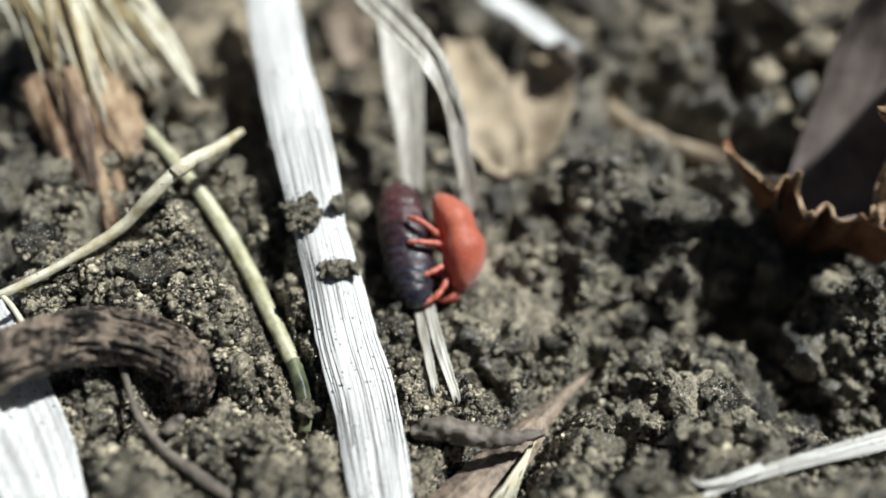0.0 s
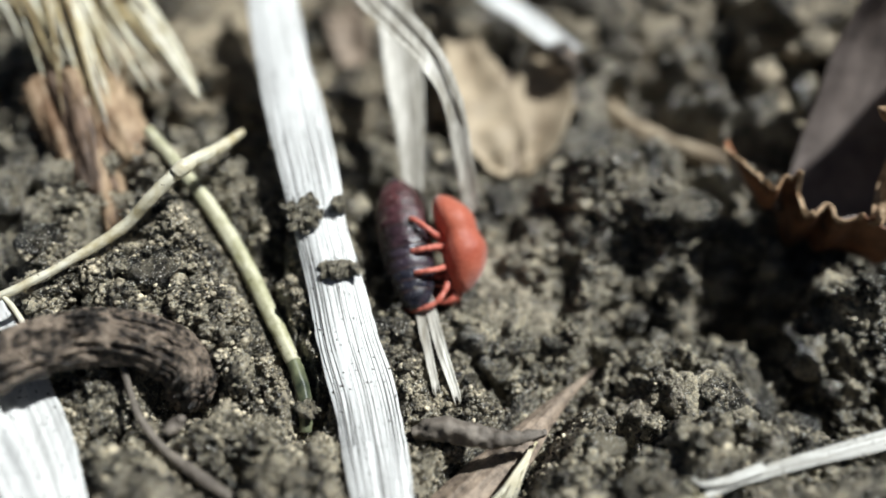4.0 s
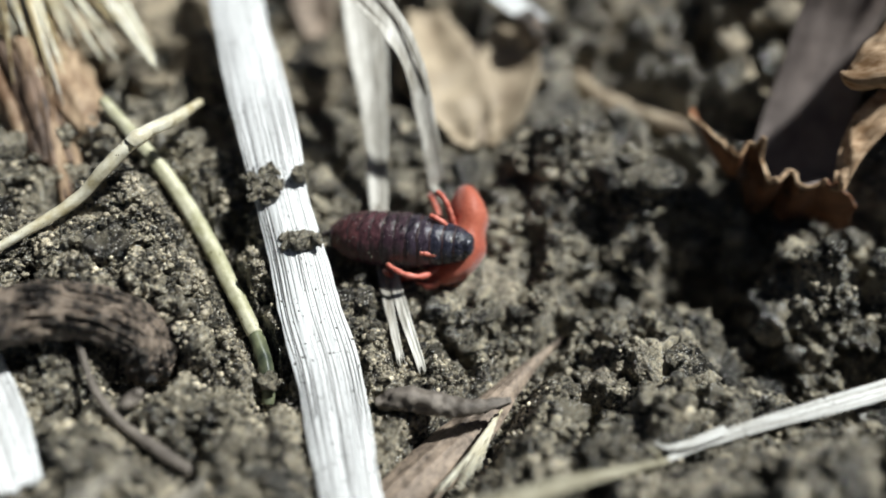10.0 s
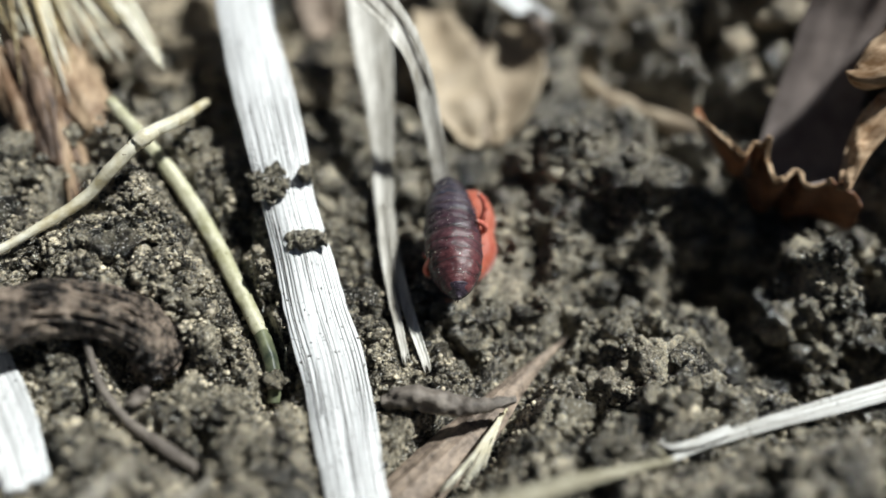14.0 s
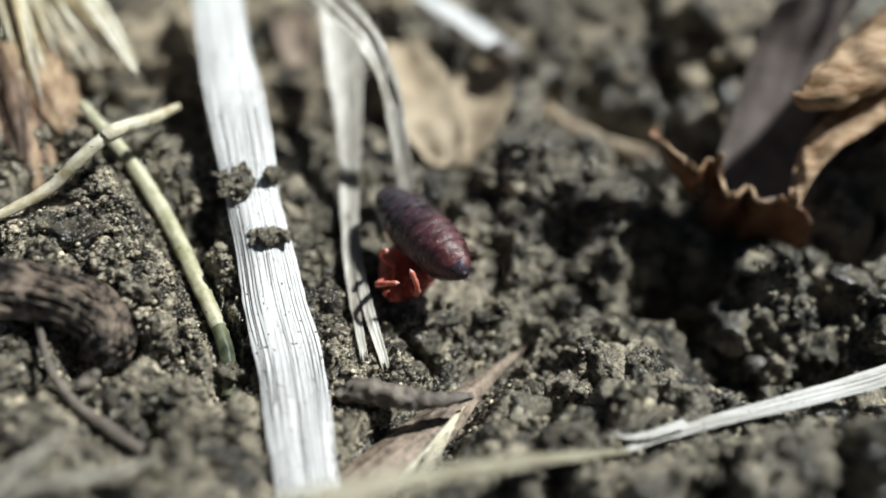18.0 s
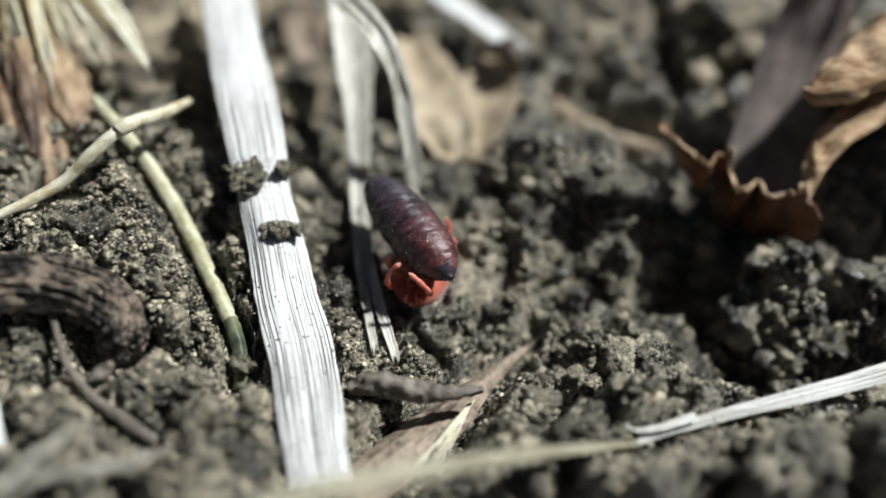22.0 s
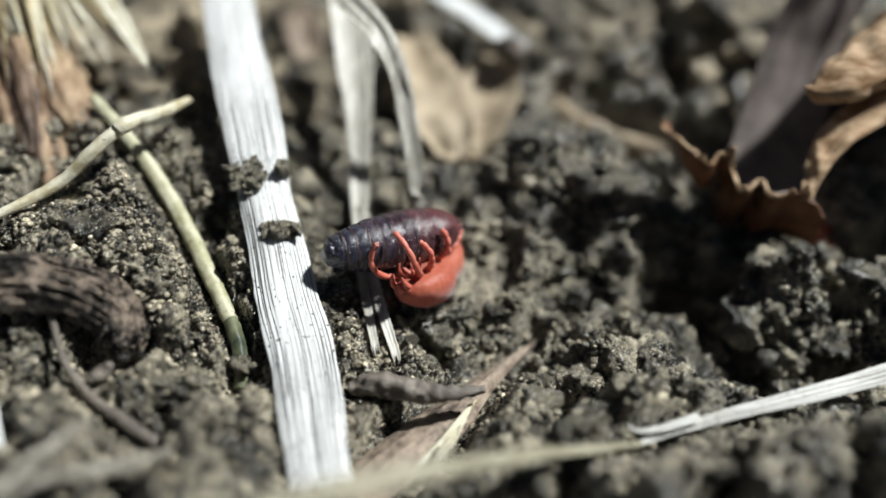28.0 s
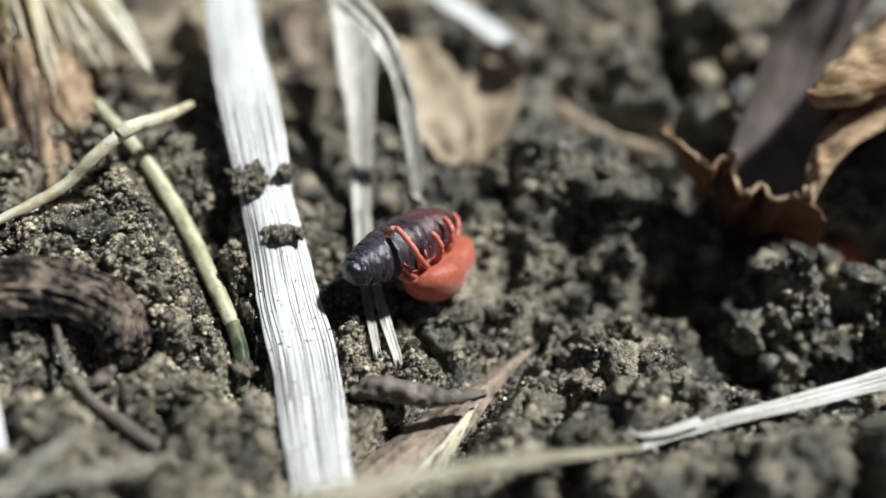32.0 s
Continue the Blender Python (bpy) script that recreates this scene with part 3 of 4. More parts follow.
WISP = [(-13.79, 7.72, 8.00), (-11.49, 5.19, 7.60), (-9.65, 2.77, 7.00), (-7.76, -0.09, 6.50)]
for k in range(12):
    across, lift, reach = rnd.uniform(-0.42, 0.42), rnd.uniform(-0.15, 0.15), rnd.uniform(0.6, 1.0)
    line = [np.array(p) + np.array([across, 0.6 * across, lift]) * f for p, f in zip(WISP, (1.0, 0.95, 0.75, 0.35))]
    line[3] = line[2] + (line[3] - line[2]) * reach
    thing("awn", *tube_shape([(*p, w) for p, w in zip(line, (0.17, 0.16, 0.12, 0.02))], n=24, ring=8, ribs=3, rib=0.1), (STALK, WEATHERED, STALK, STRAW)[k % 4], parent=tuft)

# the whole tuft stands a little further back, as seen from over the pupa
tuft.matrix_world = Matrix.Translation(EYE) @ Matrix.Scale(1.13, 4) @ Matrix.Translation(-EYE)

# ---- bark splinter, crusted rootlet and the straw in front ----
bark = thing("bark_splinter", *strip_shape([
    (*(5.12, -4.79, -1.50), 0.17), (*(4.23, -5.63, -1.40), 0.42), (*(3.27, -6.69, -1.20), 0.81), (*(2.28, -7.95, -1.00), 1.27), (*(1.22, -9.12, -0.80), 1.61), (*(0.24, -10.14, -0.70), 1.61), (*(-0.80, -11.15, -0.60), 1.36)],
    n=90, cols=31, ridges=6, ridge=0.06, curl=-0.35, fray=0.5, seed=17, thick=0.2), TWIG, "brown bark splinter with a frayed fibrous edge", "bark")
for k in range(12):
    f = k / 11
    a = np.array((2.93, -8.03, -0.70)) * (1 - f) + np.array((2.20, -9.42, -0.40)) * f
    b = np.array((1.76, -10.36, -0.30)) * (1 - f) + np.array((1.05, -10.99, -0.30)) * f
    a, b = a + np.array([rnd.uniform(-.12, .12), rnd.uniform(-.1, .1), rnd.uniform(0, .3)]), b + np.array([rnd.uniform(-.35, .35), rnd.uniform(-.2, .2), rnd.uniform(0, .25)])
    thing("fibre", *tube_shape([(*a, 0.05), (*((a + b) / 2 + [0, 0, 0.1]), 0.045), (*b, 0.015)], n=12, ring=6), STALK, parent=bark)
thing("rootlet", *tube_shape([(*(-0.92, -8.08, 0.00), 0.2), (*(-0.07, -8.11, 0.30), 0.36), (*(0.86, -8.32, 0.30), 0.32), (*(1.86, -8.47, 0.30), 0.24), (*(3.08, -8.14, 0.10), 0.12)],
    n=60, ring=20, rough=0.35, grain=4.5, seed=18), GREYSTEM, "soil-crusted grey rootlet on the ground", "root")

front_straw = thing("grass_straw", *strip_shape([
    (*(17.34, -7.63, 1.50), 0.77), (*(15.10, -8.37, 1.20), 0.66), (*(12.40, -9.00, 0.90), 0.56), (*(10.10, -9.51, 0.70), 0.41), (*(8.34, -9.99, 0.60), 0.30), (*(6.94, -10.67, 0.80), 0.14)],
    n=100, cols=21, ridges=3, ridge=0.05, curl=0.14, fray=0.1, seed=19), STRAWX, "long bleached straw lying across the soil, split at a node", "grass straw", "dry grass straws")
for k, (a, b) in enumerate(((-0.02, 0.03), (0.14, 0.04), (-0.16, 0.03))):
    thing("rib", *tube_shape([(x, y + a, zz + 0.05, 0.5 * b) for x, y, zz in ((17.34, -7.63, 1.50), (15.10, -8.37, 1.20), (12.40, -9.00, 0.90), (10.10, -9.51, 0.70), (8.51, -9.95, 0.60))], n=50, ring=6), (GREYSTRAW, WEATHERED, STRAWX)[k], parent=front_straw)
thing("lower_stem", *strip_shape([(*(7.11, -10.61, 0.80), 0.18), (*(5.57, -11.23, 1.40), 0.30), (*(4.22, -11.85, 2.10), 0.42), (*(2.70, -12.66, 2.90), 0.48), (*(1.12, -13.47, 3.70), 0.55), (*(-0.45, -14.39, 4.50), 0.58), (*(-1.94, -15.37, 5.20), 0.6)],
    n=90, cols=15, ridges=3, ridge=0.03, curl=0.1, fray=0.2, seed=29), DRYSTEM, "thin greyish stem of the straw", parent=front_straw)
thing("split_end", *strip_shape([(*(9.01, -9.71, 0.85), 0.3), (*(7.91, -10.14, 0.90), 0.26), (*(7.13, -10.33, 1.00), 0.14), (*(6.79, -10.22, 1.15), 0.04)], n=30, cols=9, ridges=2, curl=0.05, thick=0.05, seed=21), STRAWX, parent=front_straw)
thing("curl_fibre", *tube_shape([(*(6.94, -10.78, 0.90), 0.03), (*(6.79, -10.56, 1.10), 0.03), (*(6.55, -10.37, 1.10), 0.025), (*(6.40, -10.41, 0.90), 0.015)], n=16, ring=6), STALK, parent=front_straw)

# ---- leaves ----
lip = spline([(10.02, 1.16, 4.00), (10.71, 0.04, 3.80), (11.37, -0.64, 3.50), (11.84, -0.17, 3.60), (12.24, -0.30, 3.50), (12.40, -1.12, 3.00), (12.78, -1.24, 2.90), (13.26, -0.91, 3.00), (13.53, -1.43, 2.80),
              (14.30, -1.30, 2.80), (14.75, -1.45, 2.80), (15.20, -1.70, 2.55), (15.60, -1.80, 2.10)], 130)
t = np.linspace(0, 1, 131)
teeth = 0.16 * (vnoise(t * 36, 0 * t, 3) - 0.4) + 0.14 * (vnoise(t * 88, 0 * t, 4) - 0.5) + 0.45 * np.exp(-((t - 0.335) / 0.012) ** 2)
depth = np.interp(t, [0, 0.10, 0.3, 0.85, 1], [0.12, 0.5, 0.9, 1, 0.75])
front, inner = [], []
for v in np.linspace(0, 1, 24):
    p = lip.copy()
    p[:, 2] += np.maximum(0, 1 - v * 5) * teeth - 2.5 * v * depth
    p[:, 1] += 0.9 * v * v + 0.30 * (vnoise(t * 5, 0 * t + v * 4, 8) - 0.5) * v
    p[:, 0] += 0.35 * v + 0.25 * (vnoise(t * 6, 0 * t + v * 6, 9) - 0.5) * v
    front.append(p)
low = np.array((13.0, 1.3, 0.9)) + t[:, None] * np.array((3.4, -0.4, 0.2))
high = np.array((15.4, 5.6, 7.6)) + t[:, None] * np.array((4.0, 0.6, 1.0))
for v in np.linspace(0, 1, 40):
    u = min(v / 0.3, 1.0)
    w = max((v - 0.3) / 0.7, 0.0)
    p = lip * (1 - u) + low * u if w == 0 else low * (1 - w) + high * w
    p = p + np.c_[0.35 * np.sin(w * 3.1) * (1 - t) - 0.6 * (vnoise(t * 3, 0 * t + w * 3, 41) - 0.5) * w, 0.9 * np.sin(w * 3.1) + 0.7 * (vnoise(t * 4, 0 * t + w * 4, 42) - 0.5) * w, -0.5 * math.sin(u * 3.1) + 0.9 * (vnoise(t * 5, 0 * t, 43) - 0.5) * w]
    inner.append(p + [0, 0.06, -0.03])
grid, inner = np.array(front), np.array(inner)


def sheet(g, thick=0.05):
    nrm = unit(np.cross(np.gradient(g, axis=0), np.gradient(g, axis=1)))
    return shell(g + nrm * thick, g - nrm * thick)


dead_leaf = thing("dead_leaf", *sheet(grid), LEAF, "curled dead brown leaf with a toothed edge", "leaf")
# the rim's pale tone paints the light that catches the leaf's edge
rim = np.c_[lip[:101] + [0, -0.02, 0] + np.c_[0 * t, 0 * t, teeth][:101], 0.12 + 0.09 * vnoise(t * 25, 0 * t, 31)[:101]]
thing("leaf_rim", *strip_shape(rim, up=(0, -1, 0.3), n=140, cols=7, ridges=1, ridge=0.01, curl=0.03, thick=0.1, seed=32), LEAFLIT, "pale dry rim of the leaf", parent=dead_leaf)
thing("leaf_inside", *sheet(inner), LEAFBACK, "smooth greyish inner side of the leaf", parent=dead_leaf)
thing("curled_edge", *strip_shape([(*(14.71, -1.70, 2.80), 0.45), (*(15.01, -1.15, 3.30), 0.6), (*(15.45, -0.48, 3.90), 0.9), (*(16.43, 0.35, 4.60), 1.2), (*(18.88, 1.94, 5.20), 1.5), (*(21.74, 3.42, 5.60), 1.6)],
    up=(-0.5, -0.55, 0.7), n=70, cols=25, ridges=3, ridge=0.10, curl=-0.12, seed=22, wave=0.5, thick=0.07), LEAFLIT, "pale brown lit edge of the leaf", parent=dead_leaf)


def leaf_roll(points, seed):
    """A cone of rolled leaf: flattened, creased along its length, ragged at its mouth."""
    v, f = tube_shape(points, n=70, ring=40, rough=0.16, seed=seed, grain=1.2, ribs=3, rib=0.10)
    mid = spline(points, 71)[:, :3].mean(0)
    v = v.copy()
    v[:, 2] -= 0.25 * vnoise(v[:, 0] * 1.8, v[:, 1] * 1.8, seed)
    v[:, 2] = mid[2] + (v[:, 2] - mid[2]) * 0.9
    return v, f


# added sheet out of view on the right: it only casts shade on the soil
side_edge = spline([(18.9, 1.95, 5.2), (20.2, 2.7, 5.5), (21.7, 3.4, 5.7), (24.0, 4.6, 6.0)], 30)
side_low = spline([(19.3, -0.7, 4.4), (20.8, -1.0, 4.6), (22.5, -1.0, 4.8), (25.0, -0.2, 5.0)], 30)
fold = np.array([side_edge * (1 - v) + side_low * v + [0, 0, 0.5 * math.sin(3.1 * v)] + np.c_[np.zeros(31), np.zeros(31), 0.4 * (vnoise(np.arange(31) * 0.2, np.full(31, v * 4), 47) - 0.5)] for v in np.linspace(0, 1, 16)])
thing("leaf_shade_sheet", *sheet(fold), LEAFLIT, "pale outer side of the rolled leaf", parent=dead_leaf)
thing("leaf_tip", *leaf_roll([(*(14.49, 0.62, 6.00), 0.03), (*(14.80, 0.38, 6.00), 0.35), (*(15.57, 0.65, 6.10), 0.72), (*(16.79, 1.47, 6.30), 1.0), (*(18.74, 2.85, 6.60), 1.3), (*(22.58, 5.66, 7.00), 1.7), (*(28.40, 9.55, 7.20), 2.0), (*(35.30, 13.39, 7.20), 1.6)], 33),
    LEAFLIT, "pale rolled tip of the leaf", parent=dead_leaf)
for k in range(4):
    thing("leaf_vein", *tube_shape([(*(grid[2 + 4 * m, 30 + 22 * k + 3 * m] + [0, -0.07, 0]), 0.05 - 0.006 * m) for m in range(5)], n=20, ring=6), LEAF, parent=dead_leaf)

beige_leaf = thing("dead_leaf",
    *strip_shape([(*(0.69, 10.24, 3.20), 1.6), (*(1.30, 7.41, 2.60), 2.8), (*(2.03, 5.09, 1.80), 2.8), (*(2.87, 3.73, 0.70), 1.2)], up=(0.3, -0.8, 0.6), n=50, cols=21, ridges=2, curl=0.5, wave=0.5, seed=23),
    BEIGE, "pale beige torn dead leaf propped on the soil", "leaf")
thing("leaf_lobe", *strip_shape([(*(4.61, 10.26, 2.60), 1.4), (*(4.41, 7.83, 2.20), 2.6), (*(3.88, 5.53, 1.60), 2.5), (*(3.00, 3.96, 0.70), 1.2)], up=(-0.3, -0.8, 0.6), n=50, cols=21, ridges=2, curl=0.5, wave=0.5, seed=24), BEIGE, parent=beige_leaf)
thing("midrib", *tube_shape([(*(2.89, 8.85, 2.50), 0.07), (*(2.84, 5.68, 1.90), 0.10), (*(2.91, 3.71, 0.80), 0.13)], n=24, ring=8), TWIG, parent=beige_leaf)
thing("leaf_scrap", *strip_shape([(*(-5.27, 15.03, 2.50), 1.6), (*(-4.60, 12.89, 2.20), 2.0), (*(-4.15, 10.95, 1.60), 1.4)], up=(0, -0.8, 0.6), n=24, cols=15, curl=0.3, wave=0.3, seed=25), TWIG, "small reddish-brown leaf scrap", "leaf")
thing("root", *tube_shape([(*(7.53, 8.52, 1.00), 0.35), (*(8.19, 7.01, 0.80), 0.5), (*(9.78, 6.01, 0.60), 0.45), (*(12.14, 4.64, 0.50), 0.4), (*(14.51, 3.57, 0.20), 0.3)], n=50, rough=0.2, seed=26), BEIGE, "pale brown root half sunk in the soil", "root")


close_cap()

# ---- the ground: one sheet, fine in the middle, coarse towards the horizon ----
def axis_steps(lo, hi, step, far):
    mid = np.arange(lo, hi, step)
    grow = step * 1.13 ** np.arange(1, 400)
    out = np.cumsum(grow)
    out = out[out < far]
    return np.r_[(lo - out)[::-1], mid, mid[-1] + out]


gx, gy = axis_steps(-22, 24, 0.12, 900), axis_steps(-13, 22, 0.12, 900)
X, Y = np.meshgrid(gx, gy)
Z = surface(X, Y)
gi = np.arange(X.size).reshape(X.shape)
ground = thing("ground", np.stack([X.ravel(), Y.ravel(), Z.ravel()], 1),
               np.stack([gi[:-1, :-1].ravel(), gi[:-1, 1:].ravel(), gi[1:, 1:].ravel(), gi[1:, :-1].ravel()], 1), SOIL,
               "dark brown crumbly garden soil with lumps and hollows", "soil", kind="structure")

# ---- soil crumbs ----
def lump(sub, seed, rough=0.55):
    bm = bmesh.new()
    bmesh.ops.create_icosphere(bm, subdivisions=sub, radius=1.0)
    off = Vector((seed * 3.7, seed * 1.3, seed * 7.1))
    for v in bm.verts:
        d = v.co.normalized()
        k = 1 + rough * (1.6 * noise.noise(d * 1.3 + off) + 1.1 * abs(noise.noise(d * 2.9 + off)) - 0.25 + 0.55 * noise.noise(d * 6.0 + off) + 0.35 * noise.noise(d * 12.0 + off))
        v.co = d * k
    bm.verts.ensure_lookup_table()
    v = np.array([x.co[:] for x in bm.verts])
    f = np.array([[q.index for q in p.verts] for p in bm.faces])
    bm.free()
    return v, f


def ico(seed):
    bm = bmesh.new()
    bmesh.ops.create_icosphere(bm, subdivisions=1, radius=1.0)
    v = np.array([x.co[:] for x in bm.verts]) * np.random.RandomState(seed).uniform(0.7, 1.3, (len(bm.verts), 1))
    f = np.array([[q.index for q in p.verts] for p in bm.faces])
    bm.free()
    return v, f


def crumbly(sub, seed, bumps=16):
    """A crumb made of grains: round bumps of many sizes over a lump."""
    r = np.random.RandomState(seed)
    v, f = lump(sub, seed, 0.35)
    d = unit(v)
    k = np.full(len(v), 0.42)
    for n in range(bumps + 10):
        c = unit(r.randn(3))
        w = r.uniform(0.22, 0.55)
        a = np.arccos(np.clip(d @ c, -1, 1)) / w
        k = np.maximum(k, 0.55 + r.uniform(0, 0.25) + 0.5 * w * np.sqrt(np.clip(1 - a * a, 0, 1)) - 0.6 * np.clip(a - 1, 0, 1) - 9.0 * (a > 1.4))
    return d * (k * np.linalg.norm(v, axis=1) * 1.15)[:, None], f


FINE = [crumbly(4, k, 22) for k in range(10)]
GRAINY = [crumbly(3, 60 + k) for k in range(12)]
MIDDLE = [lump(2, 20 + k) for k in range(12)]
SMALL = [lump(1, 40 + k, 0.5) for k in range(12)]
rs = np.random.RandomState(11)


def turned(v, r, squash=0.8):
    a = rs.rand(3) * 6.28
    m = np.array(Euler(a).to_matrix())
    return (v @ m.T) * np.array([1, 1, squash]) * r


def scatter(kinds, count, radius, area, sink=0.25, spread=0.45, accept=None, loose=False, lift=0.0):
    x0, x1, y0, y1 = area
    out, n = [], 0
    xs, ys = x0 + (x1 - x0) * rs.rand(count), y0 + (y1 - y0) * rs.rand(count)
    if accept is not None:
        keep = rs.rand(count) < accept(xs, ys)
        xs, ys = xs[keep], ys[keep]
    rr = radius * np.exp(spread * rs.randn(len(xs)))
    zs = surface(xs, ys)
    zs = np.minimum(zs + rr * (0.5 - sink) + lift * rs.rand(len(xs)), cap_round(xs, ys, 0.9 * rr) - 0.9 * rr - 0.5 * rs.rand(len(xs)) ** 2)
    for x, y, z, r in zip(xs, ys, zs, rr):
        k = rs.randint(len(kinds))
        out.append((k, r, (x, y, z)) if loose else (turned(kinds[k][0], r) + [x, y, z], kinds[k][1]))
    return out


def joined_fast(items):
    sizes = np.cumsum([0] + [len(v) for v, f in items])
    return np.vstack([v for v, f in items]), np.vstack([f + k for (v, f), k in zip(items, sizes)])


def on_crest(x, y):
    return np.clip((crest(x, y) - 0.42) * 4, 0.03, 1)


near = (-14, 18.5, -12.5, 5)
wide = (-22, 24, -13, 22)
crumbs = scatter(GRAINY, 2300, 0.20, (-13.5, 0, -12, 1), spread=0.35, lift=0.35, accept=on_crest) + scatter(GRAINY, 1150, 0.25, (0, 18, -12, 0.5), spread=0.4, lift=0.2, accept=on_crest) + scatter(GRAINY, 330, 0.17, (4.2, 8.2, -4.6, -1.2), spread=0.4, lift=0.1) + scatter(GRAINY, 520, 0.19, (8.2, 15, -9.0, -3.8), spread=0.4, lift=0.1) + scatter(MIDDLE, 2600, 0.2, near, accept=on_crest) + scatter(MIDDLE, 450, 0.40, wide)
grit = scatter(SMALL, 3000, 0.11, near, sink=0.1)
cv = joined_fast(crumbs[:3500])[0]
cv = cv[rs.choice(len(cv), 60000)]
cv = cv[(cv[:, 2] > surface(cv[:, 0], cv[:, 1]) - 0.03) & (cv[:, 2] < cap(cv[:, 0], cv[:, 1]) - 0.02)][:22000]
gx0, gy0 = -13.5 + 28 * rs.rand(26000), -12.3 + 14 * rs.rand(26000)
on_ground = np.stack([gx0, gy0, surface(gx0, gy0) + 0.02], 1)[rs.rand(26000) < np.clip(crest(gx0, gy0) * 2.2 - 0.8, 0.03, 1)][:15000]
ICO = [ico(k) for k in range(6)]
grains = [(turned(ICO[k % 6][0], 0.045 + 0.08 * rs.rand() ** 2) + p, ICO[k % 6][1]) for k, p in enumerate(np.vstack([cv, on_ground]))]
bx, by = -13.5 + 14 * rs.rand(16000), -12.3 + 14 * rs.rand(16000)
keep = rs.rand(16000) < np.clip(crest(bx, by) * 2.5 - 1.0, 0.0, 1)
bx, by = bx[keep][:7000], by[keep][:7000]
bz = np.minimum(surface(bx, by) + 0.05, cap_round(bx, by, 0.1) - 0.1)
grains += [(turned(ICO[k % 6][0], 0.07 + 0.08 * rs.rand() ** 2) + [x, y, z], ICO[k % 6][1]) for k, (x, y, z) in enumerate(zip(bx, by, bz))]
thing("soil_crumbs", *joined_fast(crumbs), SOIL, "dark brown soil crumbs", "soil", kind="stuff")
thing("soil_grit", *joined_fast(grit + grains), GRIT, "fine gritty grains of soil", "soil", kind="stuff")
far = scatter(MIDDLE, 500, 0.5, (-20, 23, 5, 21), sink=0.2, spread=0.5) + scatter([lump(3, 90 + k) for k in range(6)], 90, 1.1, (-20, 22, 5, 21), sink=0.35, spread=0.4)
thing("far_crumbs", *joined_fast(far), TANSOIL, "tan brown lumps of soil further off", "soil", kind="stuff")
FINE_MESH = [fast_mesh("soil_crumb", v, f, SOIL) for v, f in FINE]
GRIT_MESH = [fast_mesh("crumb", v, f, GRIT) for v, f in GRAINY]
MIDDLE_MESH = [fast_mesh("crumb", v, f, SOIL) for v, f in MIDDLE]


def crumb(name, mesh, r, place, parent, rnd):
    ob = new(name, mesh)
    ob.parent = parent
    ob.matrix_basis = Matrix.LocRotScale(Vector(place) * MM, Euler([rnd.uniform(0, 6.28) for _ in range(3)]), (r, r * rnd.uniform(0.75, 1.0), r * rnd.uniform(0.75, 1.0)))
    return ob


rc = random.Random(8)
for k, r, place in scatter(FINE, 290, 0.33, (-12.5, 13.5, -11.5, 4), sink=0.3, spread=0.25, loose=True):
    crumb("soil_crumb", FINE_MESH[k], r, place, ground, rc)


def clod(centre, size, count, label, seed, meshes=None, kinds=12, sizes=(0.09, 0.22), cap_it=False):
    r = random.Random(seed)
    ob = tagged(new("soil_clod"), label, "soil clod")
    ob.location = Vector(centre) * MM
    for k in range(count):
        p = [r.gauss(0, 0.42) * s for s in size]
        q = r.uniform(*sizes)
        if cap_it:
            at = np.array(centre) + p
            p[2] = min(at[2], float(cap_round(at[:1], at[1:2], 0.8 * q)[0]) - 0.8 * q) - centre[2]
        crumb("crumb", (meshes or MIDDLE_MESH)[r.randrange(kinds)], q, p, ob, r)
    return ob


clod((-3.40, -3.41, 2.36), (0.55, 0.4, 0.20), 40, "small soil clod stuck on the broad grass blade", 1)
clod((-4.69, -1.72, 3.42), (0.55, 0.75, 0.22), 52, "small soil clod stuck on the broad grass blade", 2)
clod((-3.59, -1.34, 3.50), (0.2, 0.3, 0.12), 12, "crumb of soil on the edge of the broad grass blade", 3)
clod((11.45, -11.99, 0.90), (0.9, 0.7, 0.45), 60, "loose clod of soil crumbs on the ground", 4)


